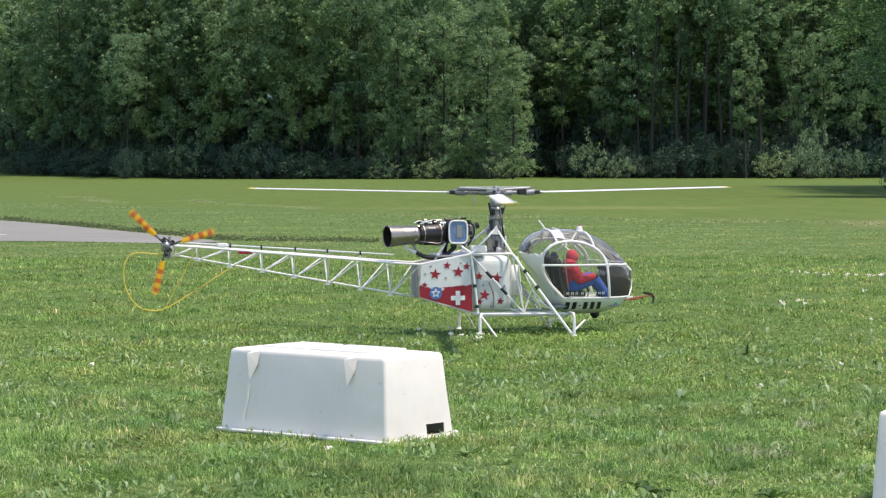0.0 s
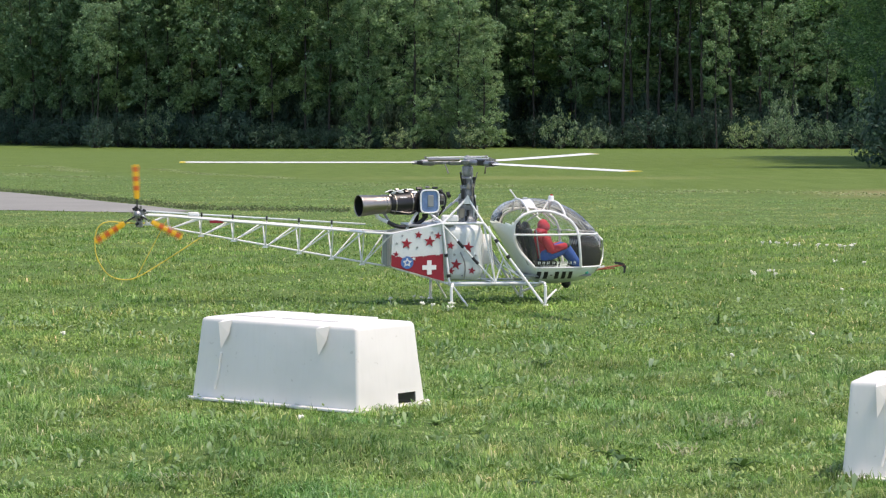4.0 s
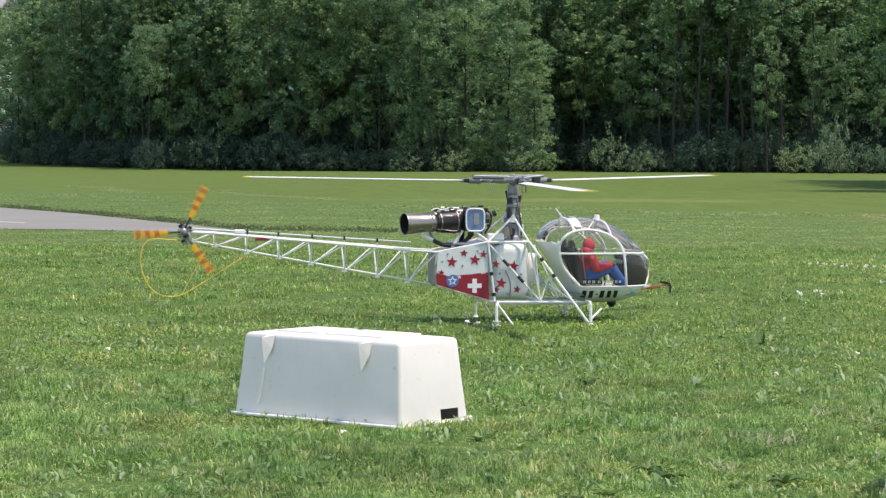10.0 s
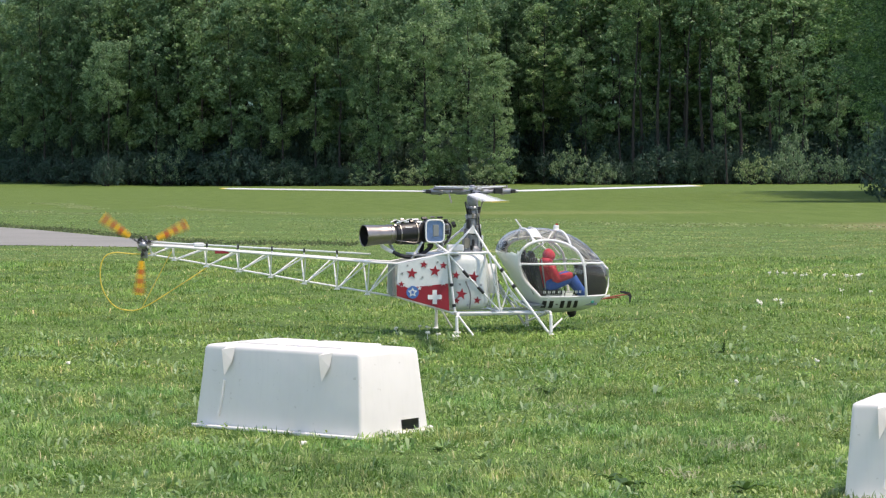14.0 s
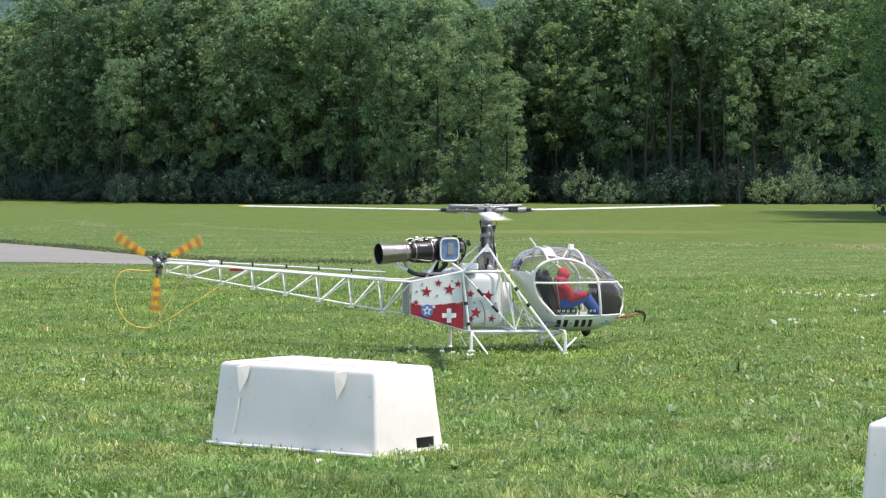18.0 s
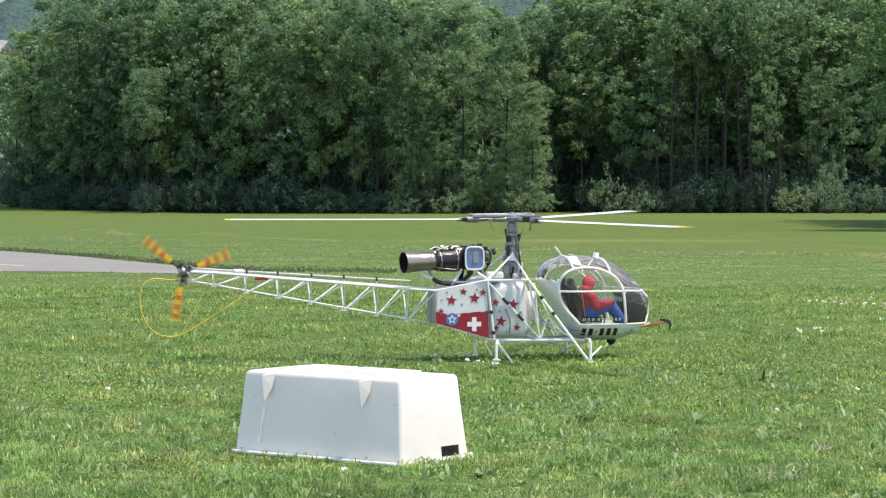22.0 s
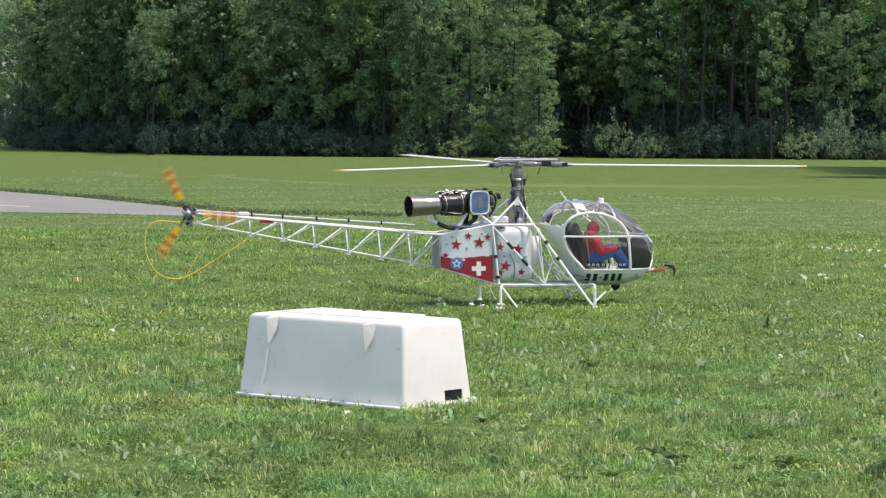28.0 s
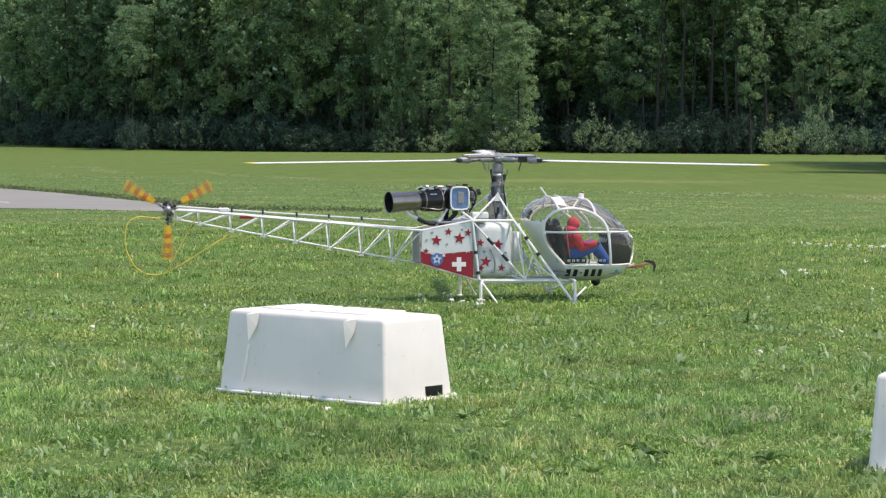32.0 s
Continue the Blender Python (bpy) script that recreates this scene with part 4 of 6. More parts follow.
    part("fuel_pipe", bent(curve_through([(-0.36, -0.055, 0.485), (-0.40, -0.075, 0.470), (-0.45, -0.085, 0.475), (-0.50, -0.085, 0.480)], 5), 0.003, 6), STEEL, eng)
    part("wire", bent(curve_through([(-0.52, -0.07, 0.56), (-0.505, -0.088, 0.51), (-0.46, -0.085, 0.497), (-0.40, -0.07, 0.50), (-0.385, -0.07, 0.535), (-0.37, -0.06, 0.572)], 6), 0.0028, 6), WHITE_PAINT, eng, "white wire along the casing")
    part("data_plate", block((-0.47, -0.080, 0.55), (0.026, 0.003, 0.018), 0.0005, pose(0, 0, 0, -25, 0, 9)), GREY_PAINT, eng)
    for x0, x1, z in ((-0.455, -0.415, 0.548), (-0.455, -0.405, 0.538), (-0.448, -0.418, 0.529)):
        part("mark", block(((x0 + x1) / 2, -0.082 - 0.02 * (0.548 - z), z), (x1 - x0, 0.004, 0.0055), 0.0005, pose(0, 0, 0, -15, 0, 17)), WHITE_PAINT, eng, "plain white bar")
    for x, y, z, w, h, m in ((-0.238, -0.05, 0.575, 0.020, 0.022, BLACK), (-0.228, -0.04, 0.548, 0.016, 0.018, STEEL), (-0.236, -0.06, 0.520, 0.024, 0.020, BLACK), (-0.225, -0.055, 0.495, 0.018, 0.016, BLACK), (-0.242, -0.06, 0.472, 0.024, 0.014, STEEL), (-0.262, -0.02, 0.594, 0.028, 0.010, BLACK), (-0.300, -0.02, 0.596, 0.022, 0.010, STEEL), (-0.32, -0.06, 0.455, 0.030, 0.016, BLACK), (-0.28, -0.07, 0.448, 0.020, 0.014, STEEL)):
        part("fitting", block((x, y, z), (w, 0.02, h), 0.003), m, eng)
    part("hose", bent(curve_through([(-0.24, -0.06, 0.58), (-0.215, -0.07, 0.55), (-0.222, -0.075, 0.50), (-0.25, -0.07, 0.455)], 5), 0.005, 6), BLACK, eng, "black hose")
    part("wire", bent(curve_through([(-0.53, -0.09, 0.575), (-0.50, -0.075, 0.585), (-0.47, -0.07, 0.578), (-0.43, -0.06, 0.588)], 5), 0.003, 6), WHITE_PAINT, eng)
    # intake box with its screen
    ib = part("intake_box", block((-0.303, -0.045, 0.527), (0.105, 0.10, 0.118), 0.022, segments=3), BLACK_METAL, heli, "air intake with a white rim and blue mesh")
    rim = [(-0.303 + 0.047 * math.copysign(abs(math.cos(t)) ** 0.45, math.cos(t)), -0.100, 0.527 + 0.057 * math.copysign(abs(math.sin(t)) ** 0.45, math.sin(t))) for t in (k * math.tau / 40 for k in range(40))]
    part("rim", bent(rim, 0.0045, 6, True), WHITE_PAINT, ib, "white intake rim")
    part("screen", slab([(p[0], p[2]) for p in rim], -0.098, -0.094), SCREEN, ib, "blue wire mesh screen")
    part("intake_core", block((-0.298, -0.099, 0.53), (0.03, 0.004, 0.06), 0.003), GREY_PAINT, ib)
    # struts, hoses and clutter under the engine
    for a, b, r, m in (((-0.53, -0.03, 0.47), (-0.49, -0.03, 0.40), 0.007, GREY_METAL), ((-0.36, -0.05, 0.47), (-0.42, -0.08, 0.385), 0.007, WHITE_PAINT), ((-0.36, -0.05, 0.465), (-0.36, 0.0, 0.40), 0.012, BLACK), ((-0.30, -0.08, 0.465), (-0.245, -0.14, 0.42), 0.007, WHITE_PAINT), ((-0.25, 0.02, 0.44), (-0.25, 0.02, 0.52), 0.012, GREY_METAL)):
        part("engine_strut", tube(a, b, r), m, heli)
    part("drain_pipe", bent(curve_through([(-0.575, -0.06, 0.470), (-0.566, -0.06, 0.450), (-0.545, -0.06, 0.436), (-0.510, -0.06, 0.420)], 5), 0.010), WHITE_PAINT, heli, "white bent pipe under the engine")
    part("hose", bent(curve_through([(-0.515, -0.06, 0.423), (-0.47, -0.065, 0.402), (-0.42, -0.065, 0.396), (-0.36, -0.06, 0.412), (-0.31, -0.05, 0.45)], 5), 0.0105), BLACK, heli, "black hose")
    part("engine_deck", block((-0.30, 0, 0.405), (0.24, 0.22, 0.012), 0.003), GREY_METAL, heli)
    part("control_box", block((-0.200, -0.105, 0.440), (0.085, 0.05, 0.036), 0.008), WHITE_PAINT, heli)
    part("governor", block((-0.222, 0.0, 0.535), (0.035, 0.05, 0.06), 0.01), GREY_METAL, heli)
    part("governor_knob", tube((-0.20, -0.03, 0.555), (-0.185, -0.03, 0.56), 0.016), BLACK, heli)

    # --- main gearbox and mast
    mast = part("mast", lathe([(0.0, 0.05), (0.02, 0.048), (0.03, 0.042), (0.09, 0.040), (0.095, 0.044), (0.105, 0.044), (0.11, 0.036), (0.17, 0.033), (0.175, 0.038), (0.19, 0.038), (0.195, 0.031), (0.225, 0.029), (0.23, 0.022), (0.285, 0.015)], (-0.088, 0, 0.415), (0, 0.0, 1), 20), GEARBOX, heli, "grey cast gearbox and rotor mast")
    for k in range(4):
        t = k * math.tau / 4 + 0.5
        c, s = math.cos(t), math.sin(t)
        part("servo_rod", tube((-0.088 + 0.042 * c, 0.042 * s, 0.45), (-0.088 + 0.033 * c, 0.033 * s, 0.66), 0.0045, 6), GREY_METAL, mast)
        part("servo", block((-0.088 + 0.040 * c, 0.040 * s, 0.50 + 0.02 * (k % 2)), (0.022, 0.022, 0.05), 0.004, pose(0, 0, 0, 0, 0, math.degrees(t))), GREY_METAL if k % 2 else GEARBOX, mast)
    for k in range(6):
        t = k * math.tau / 6 + 0.2
        c, s = math.cos(t), math.sin(t)
        part("mount_bolt", block((-0.088 + 0.042 * c, 0.042 * s, 0.435 + 0.085 * (k % 2)), (0.014, 0.014, 0.03), 0.003, pose(0, 0, 0, 0, 0, math.degrees(t))), STEEL if k % 2 else BLACK, mast)
    part("cable", bent(curve_through([(-0.05, -0.035, 0.43), (-0.055, -0.048, 0.50), (-0.065, -0.04, 0.58), (-0.06, -0.03, 0.64)], 5), 0.004, 6), BLACK, mast)
    for x, y, z, w, h, m in ((-0.125, -0.03, 0.462, 0.030, 0.050, STEEL), (-0.052, -0.03, 0.470, 0.026, 0.060, PANEL_PAINT), (-0.118, -0.032, 0.560, 0.016, 0.05, BLACK), (-0.066, -0.032, 0.585, 0.014, 0.06, STEEL), (-0.108, -0.034, 0.625, 0.014, 0.03, BLACK), (-0.088, -0.042, 0.515, 0.030, 0.022, BLACK), (-0.072, -0.036, 0.545, 0.020, 0.014, STEEL), (-0.060, -0.030, 0.640, 0.016, 0.016, BLACK)):
        part("fitting", block((x, y, z), (w, 0.018, h), 0.003), m, mast)
    for k, (dx, dy) in enumerate(((-0.030, -0.020), (0.030, -0.022), (-0.018, 0.028), (0.020, 0.026))):
        part("control_link", tube((-0.088 + dx * 0.9, dy * 0.9, 0.590), (-0.088 + dx * 1.5, dy * 1.5, 0.672), 0.0032, 6), STEEL if k % 2 else BLACK, mast)
    part("swashplate", lathe([(0, 0.030), (0.004, 0.036), (0.012, 0.036), (0.018, 0.03)], (-0.088, 0, 0.632), (0, 0, 1), 20), GREY_METAL, mast)
    part("collar", lathe([(0, 0.026), (0.003, 0.028), (0.030, 0.029), (0.046, 0.029), (0.052, 0.024)], (-0.088, 0, 0.652), (0, 0, 1), 20), GEARBOX, mast, "grey collar under the rotor head", smooth=True)
    for k in range(7):
        t = k * math.tau / 7 + 0.1
        c, s = math.cos(t), math.sin(t)
        part("fitting", block((-0.088 + 0.037 * c, 0.037 * s, 0.545 + 0.028 * (k % 3)), (0.016, 0.013, 0.020 + 0.008 * (k % 2)), 0.003, pose(0, 0, 0, 0, 0, math.degrees(t))), (PANEL_PAINT, BLACK, STEEL)[k % 3], mast)
        part("housing_lug", block((-0.088 + 0.046 * c, 0.046 * s, 0.448 + 0.016 * (k % 2)), (0.018, 0.014, 0.034), 0.004, pose(0, 0, 0, 0, 0, math.degrees(t))), (GREY_METAL, PANEL_PAINT, BLACK)[k % 3], mast)

    # --- cabin shell: sections along its length
    def tab(x, table):
        for (a, u), (b, v) in zip(table, table[1:]):
            if x <= b:
                k = max(0.0, (x - a) / (b - a))
                return u + (v - u) * k
        return table[-1][1]

    TOP = [(0.040, 0.415), (0.048, 0.445), (0.060, 0.468), (0.085, 0.495), (0.118, 0.517), (0.165, 0.530), (0.222, 0.536), (0.297, 0.533), (0.356, 0.521), (0.416, 0.500), (0.465, 0.476), (0.506, 0.450), (0.567, 0.396), (0.606, 0.348), (0.626, 0.312), (0.634, 0.275)]
    LOW = [(0.040, 0.410), (0.134, 0.264), (0.205, 0.150), (0.228, 0.122), (0.27, 0.099), (0.34, 0.096), (0.42, 0.099), (0.48, 0.106), (0.524, 0.117), (0.575, 0.142), (0.606, 0.170), (0.622, 0.205), (0.634, 0.262)]
    WIDE = [(0.040, 0.055), (0.06, 0.115), (0.09, 0.16), (0.14, 0.205), (0.22, 0.235), (0.32, 0.242), (0.42, 0.236), (0.50, 0.212), (0.56, 0.176), (0.60, 0.135), (0.622, 0.085), (0.634, 0.03)]

    def rear_edge(z):
        return tab(z, [(0.187, 0.224), (0.23, 0.190), (0.276, 0.150), (0.32, 0.128), (0.357, 0.118), (0.41, 0.118)])

    def shell(x, t, grow=0.0):
        zt, zl, w = tab(x, TOP), tab(x, LOW), tab(x, WIDE)
        zc, h, e = (zt + zl) / 2, (zt - zl) / 2, 0.78
        c, s = math.cos(t), math.sin(t)
        return Vector((x, (w + grow) * math.copysign(abs(c) ** e, c), zc + (h + grow) * math.copysign(abs(s) ** e, s)))

    xs = [0.040 + 0.594 * (0.5 - 0.5 * math.cos(math.pi * k / 54)) for k in range(55)]
    nt = 72
    pts = [[shell(x, k * math.tau / nt) for k in range(nt)] for x in xs]
    hull, glass = bmesh.new(), bmesh.new()
    vh = [[hull.verts.new(p) for p in row] for row in pts]
    vg = [[glass.verts.new(p) for p in row] for row in pts]
    for i in range(len(xs) - 1):
        for k in range(nt):
            j = (k + 1) % nt
            mid = (pts[i][k] + pts[i + 1][j]) / 2
            clear = mid.z > 0.412 or (mid.z > 0.187 and mid.x > rear_edge(mid.z))
            bm, v = (glass, vg) if clear else (hull, vh)
            bm.faces.new((v[i][k], v[i][j], v[i + 1][j], v[i + 1][k]))
    for bm in (hull, glass):
        bmesh.ops.delete(bm, geom=[v for v in bm.verts if not v.link_faces], context="VERTS")
        bmesh.ops.recalc_face_normals(bm, faces=bm.faces)
    bmesh.ops.solidify(hull, geom=hull.faces[:], thickness=0.004)
    cabin = part("cabin", hull, HULL_PAINT, heli, "pale grey-green cabin hull", smooth=True)
    canopy = part("canopy", glass, GLASS, heli, "clear bubble canopy", smooth=True)
    canopy.visible_shadow = False

    def on_shell(x, z, s, grow=0.002):
        """The place on the shell's side at x and z."""
        zt, zl, w = tab(x, TOP), tab(x, LOW), tab(x, WIDE)
        zc, h, e = (zt + zl) / 2, (zt - zl) / 2, 0.78
        q = max(-1.0, min(1.0, (z - zc) / h))
        sn = math.copysign(abs(q) ** (1 / e), q)
        return Vector((x, s * ((w + grow) * math.sqrt(max(0.0, 1 - sn * sn)) ** e), z))

    arch = [(0.222, 0.190), (0.150, 0.276), (0.122, 0.340), (0.118, 0.395), (0.130, 0.428), (0.155, 0.452), (0.19, 0.468), (0.23, 0.476), (0.275, 0.477), (0.32, 0.470), (0.37, 0.452), (0.41, 0.425), (0.437, 0.390), (0.450, 0.345), (0.458, 0.274), (0.467, 0.193)]
    for s in (-1, 1):
        door = part("door_frame", bent([on_shell(p.x, p.y, s, 0.004) for p in curve_through([(x, z, 0) for x, z in arch], 4)], 0.0075), WHITE_PAINT, heli, "white cabin door frame")
        part("sill", bent([on_shell(x, 0.188, s, 0.003) for x in (0.222, 0.28, 0.34, 0.40, 0.467, 0.52, 0.565, 0.597)], 0.005), WHITE_PAINT, door)
        part("belt_rail", bent([on_shell(x, 0.358 - 0.004 * (x > 0.5), s, 0.004) for x in (0.118, 0.16, 0.22, 0.30, 0.38, 0.449, 0.50, 0.55, 0.59, 0.604)], 0.0055), WHITE_PAINT, door)
        part("hinge", block(on_shell(0.122, 0.352, s, 0.008), (0.014, 0.010, 0.014), 0.003), WHITE_PAINT, door)
        part("latch", block(on_shell(0.452, 0.355, s, 0.008), (0.022, 0.010, 0.020), 0.004), WHITE_PAINT, door)
        # wide band and slim rib over the roof, thin rods to the door's top
        part("roof_rib", bent([shell(0.365 + 0.02 * k / 8, s * 0 + (math.pi / 2 - s * 0.98 * k / 8), 0.002) for k in range(9)], 0.006), WHITE_PAINT, canopy)
        # white panel added for the broad reflection between the roof bands
        bm = bmesh.new()
        rows = [[bm.verts.new(shell(x + 0.022 * k / 8, math.pi / 2 - s * 1.0 * k / 8, 0.003)) for x in (0.176, 0.195, 0.214)] for k in range(2, 7)]
        for a, b in zip(rows, rows[1:]):
            for k in range(2):
                bm.faces.new((a[k], a[k + 1], b[k + 1], b[k]))
        part("roof_reflection", bm, WHITE_PAINT, canopy, "white panel for the reflection on the canopy roof")
        for x, r in ((0.170, 0.006), (0.216, 0.003)):
            part("roof_band", bent([shell(x + 0.022 * k / 8, math.pi / 2 - s * 1.0 * k / 8, 0.002) for k in range(9)], r), WHITE_PAINT, canopy)
        # white rods in the shape of the sun's glint above the door
        top = on_shell(0.262, 0.476, s, 0.004)
        for q in ((0.215, s * 0.02, 0.520), (0.330, s * 0.02, 0.515), (0.205, s * 0.10, 0.425), (0.345, s * 0.12, 0.40)):
            part("brace", tube(top, q, 0.0045, 6), WHITE_PAINT, canopy)
        # plain bars on the sill and the hull
        def bar(x0, x1, z0, z1, material, parent, label):
            bm = bmesh.new()
            rows = [[bm.verts.new(on_shell(x0 + (x1 - x0) * i / 3, z0 + (z1 - z0) * j / 4, s, 0.0035)) for j in range(5)] for i in range(4)]
            for a, b in zip(rows, rows[1:]):
                for j in range(4):
                    bm.faces.new((a[j], a[j + 1], b[j + 1], b[j]))
            bmesh.ops.recalc_face_normals(bm, faces=bm.faces)
            part("mark", bm, material, parent, label)

        for x, wdt in ((0.240, 0.020), (0.273, 0.021), (0.330, 0.021), (0.367, 0.020), (0.402, 0.021)):
            bar(x, x + wdt, 0.128, 0.167, BLACK, cabin, "plain black bar")
        bar(0.307, 0.317, 0.145, 0.151, BLACK, cabin, "plain black bar")
        for k in range(9):
            x = 0.236 + 0.0225 * k + (0.006 if k > 2 else 0)
            bar(x, x + 0.0045, 0.207, 0.221, WHITE_PAINT, canopy, "plain white bar")
            bar(x + 0.008, x + 0.0125, 0.207, 0.221, WHITE_PAINT, canopy, "plain white bar")
        bar(0.250, 0.400, 0.1965, 0.1995, WHITE_PAINT, canopy, "plain white bar")
        part("nav_light", ball(on_shell(0.512, 0.158, s, 0.002), (0.011, 0.007, 0.008)), GREEN_LENS if s < 0 else RED_LENS, cabin, "green position light" if s < 0 else "red position light")
    part("front_post", bent([on_shell(0.604, 0.354, -1, 0.003), (0.622, -0.085, 0.32), (0.636, -0.04, 0.275), (0.630, -0.05, 0.225), on_shell(0.606, 0.188, -1, 0.003)], 0.005), WHITE_PAINT, canopy)
    part("front_post", bent([on_shell(0.604, 0.354, 1, 0.003), (0.622, 0.085, 0.32), (0.636, 0.04, 0.275), (0.630, 0.05, 0.225), on_shell(0.606, 0.188, 1, 0.003)], 0.005), WHITE_PAINT, canopy)
    # roof fittings
    part("antenna", bent([(0.172, 0, 0.528), (0.160, 0, 0.548), (0.136, 0, 0.580)], 0.0045, 6), WHITE_PAINT, cabin, "short white antenna")
    bc = part("beacon", lathe([(0, 0.019), (0.004, 0.019), (0.006, 0.016), (0.026, 0.014), (0.028, 0.010)], (0.350, 0, 0.520), (0.12, 0, 1), 16), WHITE_PAINT, cabin, "white beacon with a red lens")
    part("lens", ball((0.354, 0, 0.549), (0.008, 0.008, 0.007)), RED_LENS, bc)
    # nose fittings
    part("nose_probe", tube((0.60, 0.0, 0.168), (0.655, 0, 0.178), 0.005, 6), WHITE_PAINT, cabin)
    hk = part("cable_cutter", bent([(0.55, 0.02, 0.148), (0.66, 0.02, 0.172), (0.748, 0.02, 0.184)], 0.0045, 6), RUST, heli, "rust-red rod with a black hooked end at the nose")
    part("hook_blade", slab([(0.692, 0.200), (0.722, 0.198), (0.748, 0.190), (0.757, 0.172), (0.750, 0.140), (0.744, 0.142), (0.744, 0.168), (0.730, 0.182), (0.696, 0.190)], 0.016, 0.024), BLACK, hk, "black hook")
    part("lower_rod", tube((0.60, 0.04, 0.158), (0.70, 0.03, 0.166), 0.003, 6), RUST, hk)
    part("belly_camera", lathe([(0, 0.0), (0.003, 0.012), (0.018, 0.024), (0.03, 0.026), (0.038, 0.018)], (0.432, 0, 0.068), (0, 0, 1), 16), BLACK, heli, "black round belly fitting", smooth=True)

    # --- cabin inside
    part("cabin_floor", block((0.36, 0, 0.145), (0.36, 0.32, 0.012), 0.003), GREY_PAINT, cabin)
    part("bulkhead", block((0.155, 0, 0.29), (0.008, 0.34, 0.20), 0.003, pose(0, 0, 0, 0, -26, 0)), GREY_PAINT, cabin)
    for y in (-0.10, 0.10):
        seat = part("seat", block((0.285, y, 0.205), (0.13, 0.13, 0.035), 0.012), DARK, heli, "dark padded cabin seat")
        part("backrest", block((0.222, y, 0.295), (0.032, 0.12, 0.19), 0.012, pose(0, 0, 0, 0, -12, 0)), DARK, seat)
        part("headrest", block((0.196, y, 0.400), (0.022, 0.07, 0.04), 0.008), DARK, seat)
        part("belt", tube((0.240, y - 0.05, 0.38), (0.262, y - 0.05, 0.22), 0.004, 6), GREY_METAL, seat)
    con = part("instrument_console", slab([(0.455, 0.15), (0.575, 0.165), (0.60, 0.20), (0.605, 0.26), (0.585, 0.31), (0.545, 0.335), (0.475, 0.335), (0.490, 0.29), (0.480, 0.20)], -0.12, 0.12), MATT_BLACK, heli, "matt black instrument console")
    for k in range(4):
        part("gauge", lathe([(0, 0.013), (0.004, 0.013), (0.005, 0.010)], (0.476, -0.075 + 0.05 * k, 0.305), (-1, 0, 0.3), 12), GREY_METAL, con)
    part("glare_shield", block((0.515, 0, 0.336), (0.09, 0.22, 0.008), 0.003), MATT_BLACK, con)
    part("control_stick", bent([(0.37, -0.10, 0.15), (0.375, -0.10, 0.22), (0.36, -0.10, 0.265)], 0.005, 6), BLACK, heli)
    part("overhead_box", block((0.205, -0.05, 0.395), (0.03, 0.10, 0.022), 0.006), BLACK, heli)
    # the nose is blunt: everything forward of the seats is drawn back a little
    for ob in heli.children_recursive:
        top = ob if ob.parent == heli else ob.parent
        if top.name.split(".")[0] in ("cabin", "canopy", "door_frame", "instrument_console"):
            for v in ob.data.vertices:
                if v.co.x > 0.40:
                    v.co.x = 0.40 + (v.co.x - 0.40) * 0.925
    return heli


def build_doll(heli_pose):
    """A seated doll, one plain mesh in three cloths."""
    bm = bmesh.new()

    def limb(a, b, r0, r1, slot):
        before = set(bm.faces)
        a, b = Vector(a), Vector(b)
        d = (b - a)
        n = 5
        lathe([(-r0 * 0.8, r0 * 0.35)] + [(d.length * k / n, r0 + (r1 - r0) * k / n) for k in range(n + 1)] + [(d.length + r1 * 0.8, r1 * 0.35)], a, d, 12, bm)
        for f in set(bm.faces) - before:
            f.material_index = slot

    def lump(centre, radii, slot):
        before = set(bm.faces)
        ball(centre, radii, bm)
        for f in set(bm.faces) - before:
            f.material_index = slot

    limb((0.262, -0.10, 0.232), (0.284, -0.10, 0.325), 0.048, 0.050, 0)
    lump((0.287, -0.10, 0.330), (0.044, 0.068, 0.034), 0)
    lump((0.288, -0.10, 0.396), (0.031, 0.030, 0.036), 0)
    lump((0.305, -0.10, 0.393), (0.020, 0.022, 0.024), 0)
    lump((0.276, -0.10, 0.364), (0.036, 0.040, 0.026), 0)
    for y in (-0.162, -0.038):
        limb((0.288, y, 0.336), (0.318, y, 0.276), 0.026, 0.023, 0)
        limb((0.318, y, 0.276), (0.395, y + 0.01, 0.296), 0.022, 0.017, 0)
        lump((0.405, y + 0.01, 0.298), (0.014, 0.012, 0.012), 2)
    for y in (-0.130, -0.070):
        limb((0.280, y, 0.240), (0.398, y, 0.286), 0.036, 0.030, 1)
        limb((0.398, y, 0.286), (0.466, y, 0.198), 0.029, 0.021, 1)
        limb((0.462, y, 0.180), (0.495, y, 0.165), 0.016, 0.014, 2)
    doll = tagged(part("seated_doll", bm, (RED_CLOTH, BLUE_CLOTH, BLACK), None, smooth=True), "seated doll in red hooded jacket and blue trousers", "doll")
    doll.matrix_world = heli_pose
    return doll


helicopter = build_helicopter()
build_doll(pose(0.33, 15.7, 0, 0, 0, 10))


